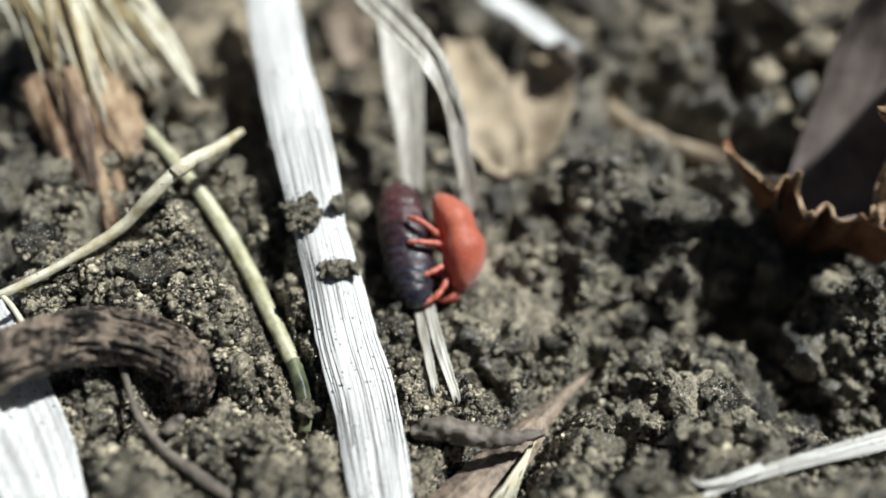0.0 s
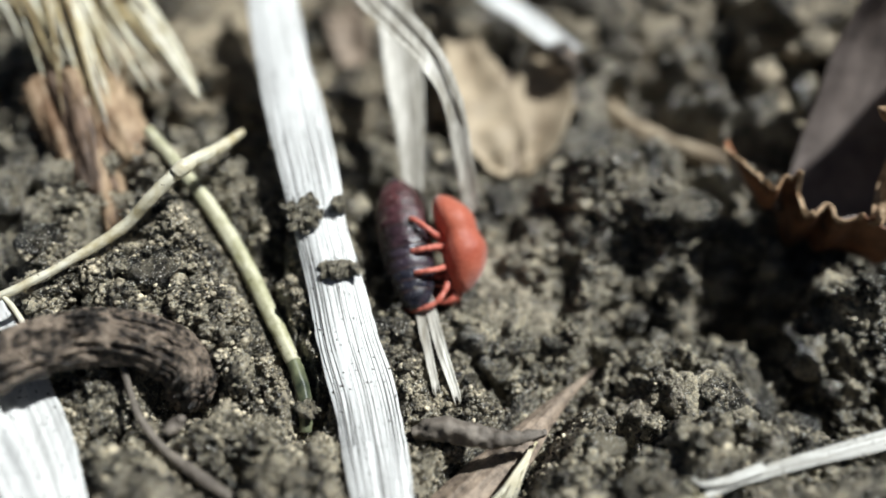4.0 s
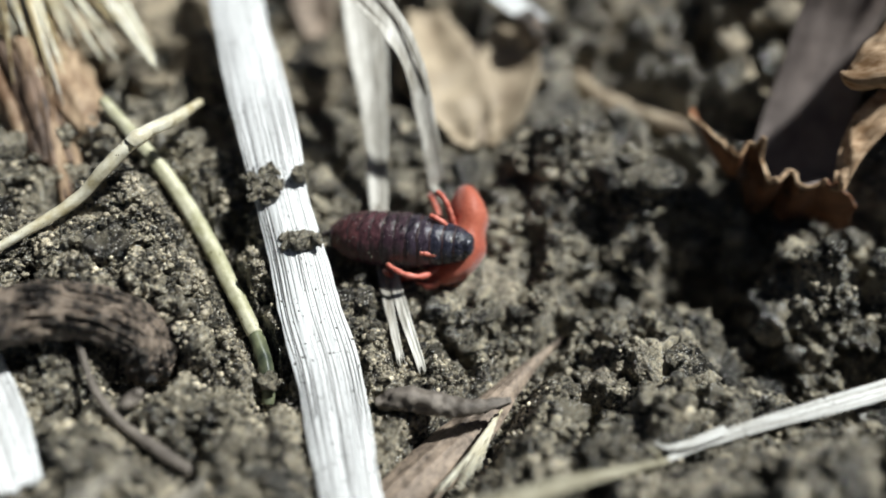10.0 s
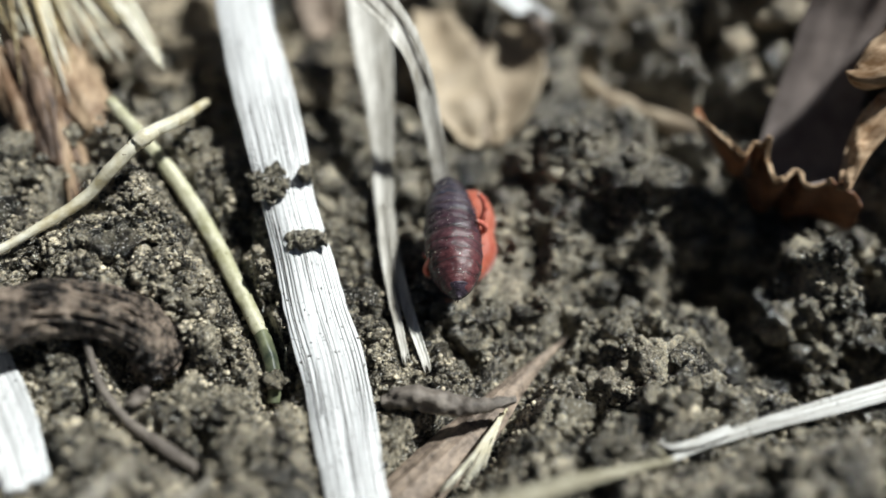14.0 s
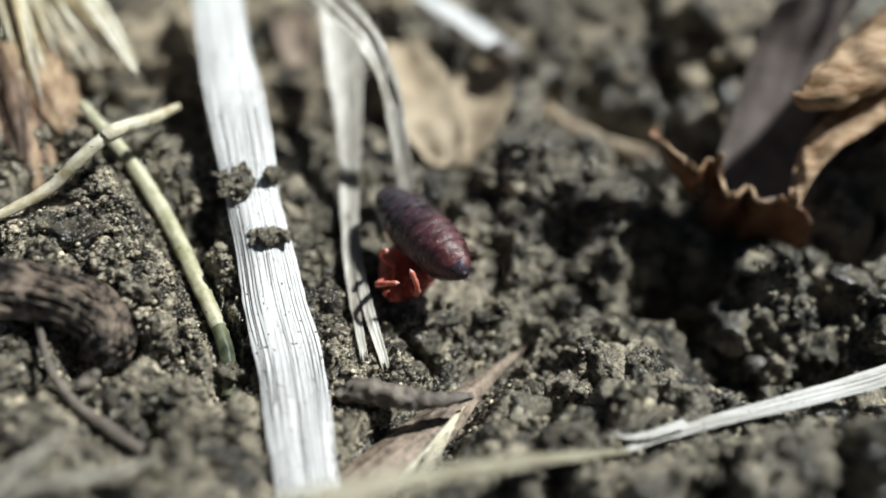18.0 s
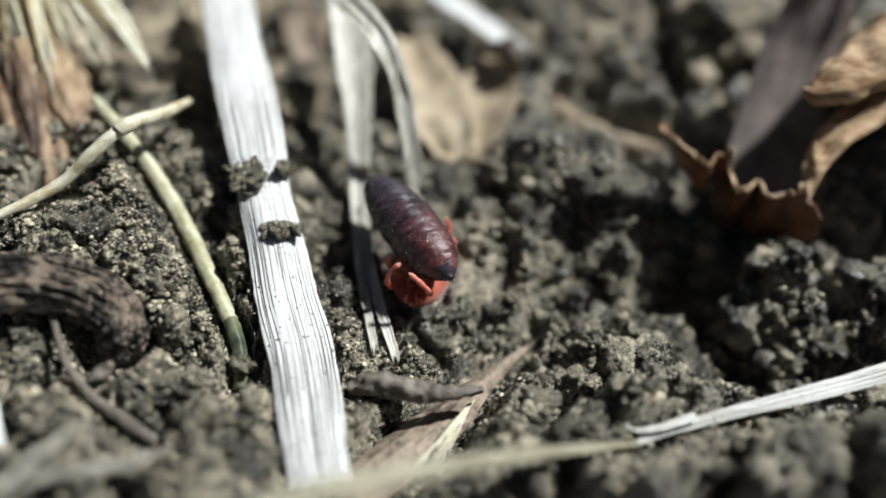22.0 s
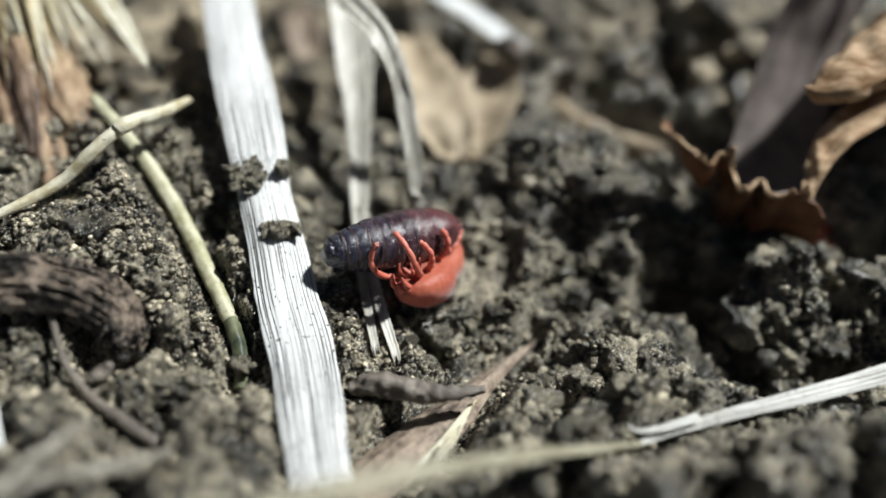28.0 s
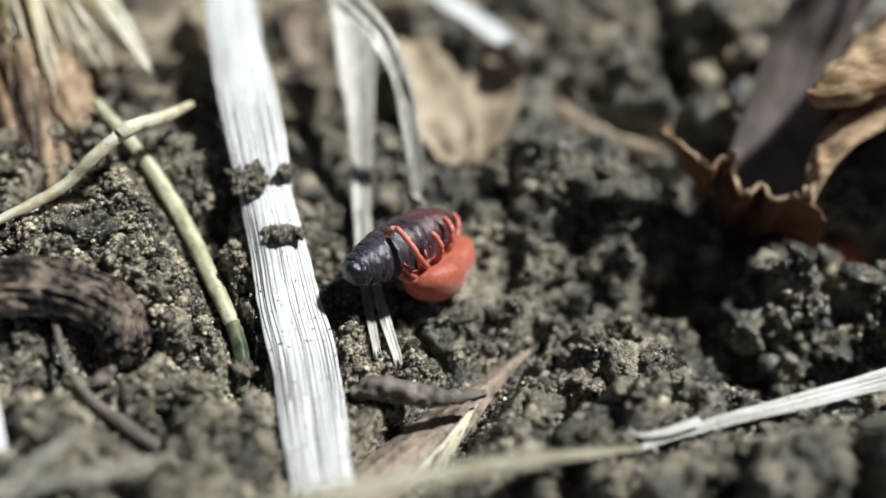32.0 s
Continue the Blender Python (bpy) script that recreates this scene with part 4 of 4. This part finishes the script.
def perch(label):
    """The compact clod on which the mite lies: flat on top, steep towards the hollow beside it, coarse and grainy all over."""
    bm = bmesh.new()
    bmesh.ops.create_icosphere(bm, subdivisions=6, radius=1.0)
    size, mid = Vector((2.35, 2.55, 1.75)), Vector((1.75, -2.60, -1.72))
    for v in bm.verts:
        d = v.co.normalized()
        k = (abs(d.x) ** 3.4 + abs(d.y) ** 3.4 + abs(d.z) ** 3.4) ** (-1 / 3.4)
        p = Vector((d.x * size.x, d.y * size.y, d.z * size.z)) * k
        p.y -= 0.45 * (0.3 - p.z)
        p.z += 0.10 * p.y + 0.06 * p.x
        n = Vector((d.x / size.x, d.y / size.y, d.z / size.z)).normalized()
        q = p + Vector((7.0, 3.0, 5.0))
        h = 0.42 * noise.noise(q * 0.8) + 0.30 * noise.noise(q * 1.9) + 0.26 * (0.5 - noise.voronoi(q * 2.3)[0][0]) + 0.22 * (0.5 - noise.voronoi(q * 5.0)[0][0])
        h += 0.13 * (0.5 - noise.voronoi(q * 11.0)[0][0]) + 0.05 * noise.noise(q * 9.0)
        v.co = (p + n * h + mid)
    pts = np.array([v.co[:] for v in bm.verts])
    tri = np.array([[c.index for c in f.verts] for f in bm.faces])
    bm.free()
    pts[:, 2] = np.where(pts[:, 2] > -1.2, np.minimum(pts[:, 2], np.maximum(cap(pts[:, 0], pts[:, 1]) - 0.03, -1.2)), pts[:, 2])
    ob = tagged(new("soil_clod", fast_mesh("soil_clod", pts, tri, CLOD)), label, "soil clod")
    r = random.Random(31)
    top = pts[(pts[:, 2] > -1.6)]
    for k in range(240):
        at = top[r.randrange(len(top))]
        q = 0.05 + 0.14 * r.random() ** 2
        if at[2] > -0.35 and 0 < at[0] < 2.6 and -4.4 < at[1] < -1:
            q *= 0.6
        crumb("crumb", (MIDDLE_MESH + GRIT_MESH)[r.randrange(24)], q, at, ob, r)
    return ob


perch("steep compact clod of gritty soil under the mite")


def rugged(seed):
    """A clod: knobs on knobs, down to single grains."""
    bm = bmesh.new()
    bmesh.ops.create_icosphere(bm, subdivisions=5, radius=1.0)
    off = Vector((seed * 5.1, seed * 2.7, seed * 9.3))
    for v in bm.verts:
        d = v.co.normalized()
        q = d + off
        k = 0.85 + 0.55 * noise.noise(q * 1.1) + 0.45 * (0.5 - noise.voronoi(q * 1.9)[0][0]) + 0.30 * (0.5 - noise.voronoi(q * 4.2)[0][0]) + 0.13 * (0.5 - noise.voronoi(q * 9.0)[0][0])
        v.co = d * max(k, 0.3)
    v = np.array([p.co[:] for p in bm.verts])
    f = np.array([[c.index for c in p.verts] for p in bm.faces])
    bm.free()
    return v, f


# CLOD is paler than SOIL: the brightness of lit crests is put into its colour
RUGGED_MESH = [fast_mesh("clod", *rugged(k), CLOD) for k in range(6)]
for x, y, z, r, k in ((6.45, -0.25, -0.15, 1.05, 0), (7.6, 0.4, 0.0, 0.8, 1), (8.9, 0.2, 0.6, 0.75, 2), (8.3, -0.9, -0.8, 0.7, 3), (13.3, -3.4, -1.2, 0.8, 0), (14.9, -3.9, -0.8, 0.9, 1), (16.2, -4.7, -2.0, 0.8, 2), (15.9, -3.2, -1.0, 0.8, 3),
                      (3.7, 1.7, 1.2, 0.6, 2), (4.3, 1.6, 1.7, 0.75, 5), (5.1, 1.4, 1.9, 0.75, 4), (5.8, 1.3, 1.8, 0.75, 1), (6.5, 1.9, 1.8, 0.8, 3), (6.9, 2.9, 2.0, 0.6, 0), (17.6, -4.0, -1.5, 0.9, 4)):
    crumb("clod", RUGGED_MESH[k], r, (x, y, z), ground, rc)
for k, r, place in scatter(FINE[:6], 75, 0.55, (4.8, 18, -8.5, 2.5), sink=0.3, spread=0.3, loose=True, accept=lambda x, y: np.clip((crest(x, y) - 0.3) * 4, 0.05, 1) * ((x < 9) | (x > 13.2) | (y < -6.5))):
    crumb("clod", RUGGED_MESH[k], r, place, ground, rc)
clod((-4.16, -7.45, 0.40), (0.35, 0.25, 0.15), 16, "pale soil crumbs on the green stalk", 5)


# ---- the pupa: rings of its skin, dark at the blunt end, red-brown at the pointed one ----
def ring_shape(y0, y1, r0, r1, bulge, seed, ring=56, rows=12):
    a = np.linspace(0, 2 * math.pi, ring, endpoint=False)
    s = np.linspace(0, 1, rows)
    y = y0 + (y1 - y0) * s
    r = r0 + (r1 - r0) * s + bulge * np.sin(s * math.pi) ** 0.7
    rr = r[:, None] * (1 + 0.05 * (vnoise(3 * np.cos(a)[None] + s[:, None] * 2, 3 * np.sin(a)[None] + 0 * s[:, None], seed) - 0.5)
                       + 0.035 * (vnoise(14 * np.cos(a)[None] + s[:, None] * 2, 14 * np.sin(a)[None] + 0 * s[:, None], seed + 3) - 0.5))
    yy = y[:, None] + 0.05 * (vnoise(2.5 * np.cos(a)[None] + 0 * s[:, None], 2.5 * np.sin(a)[None] + 0 * s[:, None], seed + 5) - 0.5)
    v = np.stack([rr * np.cos(a)[None], yy + 0 * rr, rr * 0.94 * np.sin(a)[None]], 2)
    i = np.arange(rows * ring).reshape(rows, ring)
    j = np.roll(i, -1, 1)
    f = np.stack([i[:-1].ravel(), i[1:].ravel(), j[1:].ravel(), j[:-1].ravel()], 1)
    return v.reshape(-1, 3), f


def pupa_radius(y):
    return float(np.interp(y, [-2.95, -2.7, -2.3, -1.8, -1.2, -0.5, 0.3, 1.0, 1.6, 2.1, 2.5, 2.8, 2.95],
                           [0.05, 0.30, 0.68, 0.93, 1.04, 1.09, 1.08, 1.02, 0.91, 0.77, 0.61, 0.46, 0.32]))


PUPA_SKIN = [material("pupa_skin", tuple(a * (1 - k) + b * k for a, b in zip((0.024, 0.008, 0.010), (0.004, 0.004, 0.008))),
                      tuple(a * (1 - k) + b * k for a, b in zip((0.160, 0.052, 0.054), (0.036, 0.035, 0.054))),
                      0.23, 4200, 500, 0.8, 0.06, 0.65, stretch=(1, 1.6, 1), width=0.22, sheer=0.1 * (1 - k), spots=(13000, 0.70, (0.42, 0.38, 0.36))) for k in (0.0, 0.3, 0.6, 0.85, 1.0)]
for skin in PUPA_SKIN:
    skin.node_tree.nodes["Principled BSDF"].inputs["Sheen Weight"].default_value = 0.06
PUPA_SEAM = material("pupa_seam", (0.008, 0.005, 0.006), (0.060, 0.028, 0.028), 0.5, 3000, 500, 0.5, 0.05, 0.5)
pupa = tagged(new("pupa"), "dark purple-brown segmented insect pupa held by the mite", "insect pupa")


def pupa_part(name, shape, mat):
    v, f = shape
    return thing(name, v * [0.90, 0.88, 0.92], f, mat, parent=pupa)


cuts = [-2.62, -2.2, -1.75, -1.3, -0.85, -0.4, 0.05, 0.5, 0.95, 1.4, 1.85, 2.25, 2.6]
for k, (y0, y1) in enumerate(zip(cuts[:-1], cuts[1:])):
    m = PUPA_SKIN[(0, 0, 0, 1, 1, 2, 2, 3, 3, 4, 4, 4)[k]]
    pupa_part("segment", ring_shape(y0 - 0.05, y1 + 0.03, pupa_radius(y0) * 0.90, pupa_radius(y1) * 0.94, 0.05, 30 + k), m)
    if k:
        pupa_part("seam", ring_shape(y0 - 0.03, y0 + 0.09, pupa_radius(y0) * 0.94, pupa_radius(y0) * 0.94, 0.006, 30 + k, rows=5), PUPA_SEAM)
pupa_part("tail_cap", tube_shape([(0.02, -2.98, 0.06, 0.03), (0, -2.85, 0.03, 0.09), (0, -2.72, 0, 0.28), (0, -2.5, 0, 0.48)], n=20, ring=24, rough=0.1), PUPA_SKIN[3])
pupa_part("head_cap", tube_shape([(0, 2.45, 0, 0.6), (0, 2.65, 0, 0.5), (0, 2.85, 0, 0.37), (0, 2.95, 0, 0.24)], n=20, ring=30, rough=0.15, grain=5), PUPA_SKIN[4])

rp = random.Random(12)
for k in range(7):
    a, d = rp.uniform(0, 6.28), rp.uniform(0.05, 0.16)
    pupa_part("bristle", tube_shape([(0.05 * math.cos(a), -2.85, 0.05 * math.sin(a), 0.03), (d * math.cos(a), -2.95, d * math.sin(a), 0.028), (1.3 * d * math.cos(a), -3.01, 1.3 * d * math.sin(a), 0.012)], n=8, ring=6), PUPA_SEAM)
for k in range(46):
    a, y = rp.uniform(0, 6.28), rp.uniform(-2.2, 2.5)
    gv, gf = ICO[k % 6]
    r = pupa_radius(y) * 0.99
    pupa_part("dust_grain", (gv * rp.uniform(0.012, 0.035) + [r * math.cos(a), y, 0.94 * r * math.sin(a)], gf), GRIT)


# ---- the velvet mite ----
def mite_body():
    bm = bmesh.new()
    bmesh.ops.create_uvsphere(bm, u_segments=56, v_segments=40, radius=1.0)
    for v in bm.verts:
        x, y, z = v.co
        waist = 1 - 0.17 * math.exp(-((y + 0.15) / 0.24) ** 2)
        wide = (1.02 + 0.08 * y) * waist
        flat = 0.92 if z > 0 else 0.68
        n_ = 0.025 * noise.noise(Vector((x * 3, y * 3, z * 3)))
        v.co = Vector((x * 1.02 * wide * (1 + n_), y * 1.78 * (1 + n_), z * flat * wide * (1 + n_) + 0.34 * (y * y - 0.3) * -1))
    v = np.array([p.co[:] for p in bm.verts])
    faces = [[q.index for q in p.verts] for p in bm.faces]
    tri = np.array([q for q in faces if len(q) == 3])
    quad = np.array([q for q in faces if len(q) == 4])
    bm.free()
    return v, np.vstack([tri, quad[:, [0, 1, 2]], quad[:, [0, 2, 3]]])


def leg_shape(side, hip, reach):
    """Six segments with swollen joints from hip to claw; the claw by itself."""
    pts = [np.array(hip)]
    for d in reach:
        pts.append(pts[-1] + np.array(d))
    pts = np.array(pts) * [side, 1, 1]
    sp = spline(pts, 36)
    k = np.linspace(0, 1, 37)
    rad = (0.120 - 0.035 * k) * (1 - 0.22 * np.abs(np.sin(k * math.pi * 5.5)) ** 8)
    rad[0] *= 1.25
    return (tube_shape(np.c_[sp, rad][:35], n=70, ring=12, rough=0.07, up=(0.3, 1, 0.2)),
            tube_shape(np.c_[sp, rad * np.interp(k, [0, 0.93, 1], [1, 0.96, 0.35])][33:], n=10, ring=12, up=(0.3, 1, 0.2)))


# hip, then segment by segment out to the claw: the front pair reaches ahead, the hind pair backwards
LEGS = [((0.28, 1.05, -0.50), [(0.22, 0.38, -0.25), (0.16, 0.34, -0.42), (-0.02, 0.10, -0.50), (-0.25, -0.08, -0.42), (-0.26, -0.12, -0.20)]),
        ((0.40, 0.75, -0.52), [(0.32, 0.08, -0.22), (0.22, 0.05, -0.36), (-0.05, 0.02, -0.38), (-0.12, 0.0, -0.15)]),
        ((0.42, 0.05, -0.50), [(0.32, -0.04, -0.22), (0.22, -0.05, -0.36), (-0.05, -0.05, -0.36), (-0.12, -0.02, -0.15)]),
        ((0.36, -0.25, -0.48), [(0.28, -0.22, -0.16), (0.15, -0.32, -0.22), (-0.02, -0.27, -0.25), (-0.14, -0.12, -0.20)])]


def velvet_mite(label):
    m = tagged(new("velvet_mite"), label, "mite")
    thing("body", *mite_body(), MITE, parent=m)
    legs = []
    for side in (1, -1):
        for hip, reach in LEGS:
            h = np.array(hip) * [side, 1, 1]
            (v, f), (cv, cf) = leg_shape(side, hip, reach)
            leg = thing("leg", v - h, f, MITELEG, parent=m)
            thing("claw", cv - h, cf, CLAW, "pale claw", parent=leg)
            leg.location = h * MM
            legs.append((leg, h, side))
        thing("palp", *tube_shape([(0.12 * side, 1.65, -0.45, 0.12), (0.22 * side, 1.9, -0.65, 0.11), (0.18 * side, 1.95, -0.95, 0.07), (0.12 * side, 1.9, -1.1, 0.02)], n=16, ring=10), MITELEG, parent=m)
        for k in range(2):
            thing("feeler", *tube_shape([(0.10 * side, 1.25 - 0.2 * k, -0.55, 0.07), ((0.24 + 0.1 * k) * side, 1.35 - 0.3 * k, -0.85, 0.06), ((0.20 + 0.16 * k) * side, 1.28 - 0.35 * k, -1.10, 0.015)], n=12, ring=8), MITELEG, parent=m)
    thing("snout", *tube_shape([(0, 1.45, -0.35, 0.25), (0, 1.8, -0.5, 0.22), (0, 2.0, -0.7, 0.1), (0, 2.05, -0.8, 0.02)], n=16, ring=14), MITELEG, parent=m)
    return m, legs


mite, mite_legs = velvet_mite("bright red velvet mite lying on its back, holding a pupa")
far_mite, far_legs = velvet_mite("red velvet mite walking behind the dead leaf")


def motions():
    walk(pupa, [
        (0.0, pose(-0.00133, -0.00133, 0.00167, -18.1, 7.7, -172.4)),
        (3.0, pose(-0.00141, -0.00135, 0.00167, -22.5, 6.6, -173.3)),
        (5.5, pose(-0.00106, -0.00133, 0.00178, -22.4, 17.8, -161.8)),
        (6.0, pose(-0.00093, -0.00144, 0.00181, -19.4, 22.6, -156.0)),
        (7.0, pose(-0.00075, -0.00152, 0.00190, -19.1, 25.8, -152.0)),
        (8.0, pose(-0.00006, -0.00209, 0.00163, -25.6, 28.6, -149.6)),
        (8.5, pose(0.00005, -0.00291, 0.00167, -21.0, 33.5, -140.0)),
        (9.0, pose(-0.00029, -0.00247, 0.00171, -19.7, 39.4, -127.1)),
        (10.0, pose(-0.00034, -0.00279, 0.00175, 8.3, 44.8, -97.6)),
        (11.0, pose(0.00020, -0.00292, 0.00178, -10.1, 40.7, -60.6)),
        (12.0, pose(0.00064, -0.00311, 0.00187, 2.5, 24.8, -29.1)),
        (13.0, pose(0.00122, -0.00320, 0.00200, 4.7, -2.7, 0.8)),
        (14.0, pose(0.00131, -0.00308, 0.00210, 4.2, -4.0, 2.5)),
        (17.0, pose(0.00164, -0.00275, 0.00216, 8.7, -34.5, 29.6)),
        (18.0, pose(0.00156, -0.00292, 0.00224, 0.3, -36.1, 32.2)),
        (19.0, pose(0.00113, -0.00347, 0.00233, 5.9, -32.2, 26.6)),
        (20.0, pose(0.00102, -0.00333, 0.00236, 10.7, -33.8, 29.6)),
        (21.0, pose(0.00082, -0.00327, 0.00242, 5.5, -32.7, 27.8)),
        (22.0, pose(0.00081, -0.00319, 0.00244, 9.2, -32.0, 27.1)),
        (23.0, pose(0.00078, -0.00304, 0.00248, 16.0, -24.9, 18.6)),
        (24.0, pose(0.00071, -0.00307, 0.00247, 12.3, -29.5, 23.9)),
        (25.0, pose(0.00036, -0.00256, 0.00245, 8.0, -38.5, 37.0)),
        (25.5, pose(0.00024, -0.00263, 0.00240, 5.2, -41.8, 43.9)),
        (28.0, pose(0.00038, -0.00359, 0.00217, 10.7, -48.3, 110.1)),
        (29.0, pose(0.00048, -0.00358, 0.00218, 1.4, -43.3, 126.4)),
        (30.0, pose(0.00039, -0.00326, 0.00216, 6.6, -45.1, 121.9)),
        (31.0, pose(0.00046, -0.00340, 0.00216, 3.4, -43.2, 127.6)),
        (32.0, pose(0.00052, -0.00362, 0.00216, 9.8, -40.3, 133.3)),
    ])
    walk(mite, [
        (0.0, pose(0.00044, -0.00153, 0.00190, -70.8, -48.7, -96.0)),
        (3.0, pose(0.00033, -0.00157, 0.00186, -71.1, -48.6, -95.7)),
        (6.0, pose(0.00096, -0.00171, 0.00179, -84.2, -49.4, -90.3)),
        (7.0, pose(0.00123, -0.00210, 0.00143, -89.6, -49.6, -90.6)),
        (8.0, pose(0.00167, -0.00247, 0.00125, -96.5, -48.8, -82.1)),
        (9.0, pose(0.00199, -0.00217, 0.00111, -121.3, -43.2, -61.0)),
        (10.0, pose(0.00177, -0.00233, 0.00144, -125.2, -41.6, -63.1)),
        (11.0, pose(0.00192, -0.00226, 0.00138, -129.5, -36.4, -52.1)),
        (12.0, pose(0.00198, -0.00220, 0.00127, -139.2, -33.7, -33.8)),
        (13.0, pose(0.00200, -0.00219, 0.00120, -146.5, -25.3, -23.9)),
        (14.0, pose(0.00194, -0.00215, 0.00106, -152.1, -18.2, -17.3)),
        (17.0, pose(0.00142, -0.00244, 0.00077, -156.3, 12.8, -21.8)),
        (18.0, pose(0.00131, -0.00258, 0.00089, -155.9, 12.9, -20.2)),
        (19.0, pose(0.00119, -0.00304, 0.00103, -158.0, 10.1, -16.2)),
        (20.0, pose(0.00113, -0.00311, 0.00074, -160.9, 8.2, -13.5)),
        (22.0, pose(0.00128, -0.00303, 0.00069, -163.5, -0.2, -10.0)),
        (24.0, pose(0.00132, -0.00286, 0.00072, -169.9, -1.9, -4.5)),
        (25.0, pose(0.00134, -0.00275, 0.00055, -174.2, -5.2, -1.7)),
        (25.5, pose(0.00139, -0.00297, 0.00049, -175.1, -7.8, -4.8)),
        (28.0, pose(0.00152, -0.00374, 0.00097, 175.6, -21.0, -24.1)),
        (29.0, pose(0.00165, -0.00372, 0.00099, 176.6, -23.0, -25.9)),
        (30.0, pose(0.00166, -0.00349, 0.00087, 176.7, -22.9, -26.0)),
        (31.0, pose(0.00175, -0.00344, 0.00109, 174.5, -25.8, -27.4)),
        (32.0, pose(0.00181, -0.00357, 0.00121, 171.1, -30.5, -25.1)),
    ])
    walk(far_mite, [
        (0.0, pose(0.02097, 0.00572, 0.00375, -11.5, 0.0, 113.7)),
        (22.8, pose(0.02059, 0.00555, 0.00353, -11.5, 0.0, 113.8)),
        (24.0, pose(0.01853, 0.00390, 0.00370, -11.5, 0.0, 113.7)),
        (24.5, pose(0.01710, 0.00290, 0.00330, -11.5, 0.0, 113.7)),
        (25.0, pose(0.01600, 0.00240, 0.00290, -11.4, 0.0, 113.9)),
        (25.5, pose(0.01560, 0.00200, 0.00250, -11.4, 0.0, 120.0)),
        (26.5, pose(0.01500, 0.00140, 0.00170, -11.3, 0.0, 150.0)),
        (27.5, pose(0.01490, 0.00060, 0.00040, 0.0, 0.0, 200.0)),
        (28.2, pose(0.01690, 0.00000, -0.00080, 16.5, 0.0, 262.0)),
        (28.5, pose(0.01730, -0.00030, -0.00110, 16.4, 0.0, 262.1)),
        (29.5, pose(0.01700, -0.00050, -0.00090, 16.5, 0.0, 261.9)),
        (32.0, pose(0.01700, -0.00050, -0.00085, 16.4, 0.0, 261.9)),
    ])
    r = random.Random(3)
    for n, (leg, h, side) in enumerate(mite_legs):
        rows = []
        for k in range(0, 33, 2):
            a = 9 * math.sin(k * 0.9 + n * 1.7) + r.uniform(-4, 4)
            b = 8 * math.sin(k * 0.6 + n * 2.3)
            rows.append((k, pose(h[0] * MM, h[1] * MM, h[2] * MM, b, a, 0)))
        walk(leg, rows)
    for n, (leg, h, side) in enumerate(far_legs):
        walk(leg, [(k * 0.5, pose(h[0] * MM, h[1] * MM, h[2] * MM, 12 * math.sin(k * 2.0 + n * 1.57) if 47 < k < 58 else 0, 0, 0)) for k in range(65)])


motions()
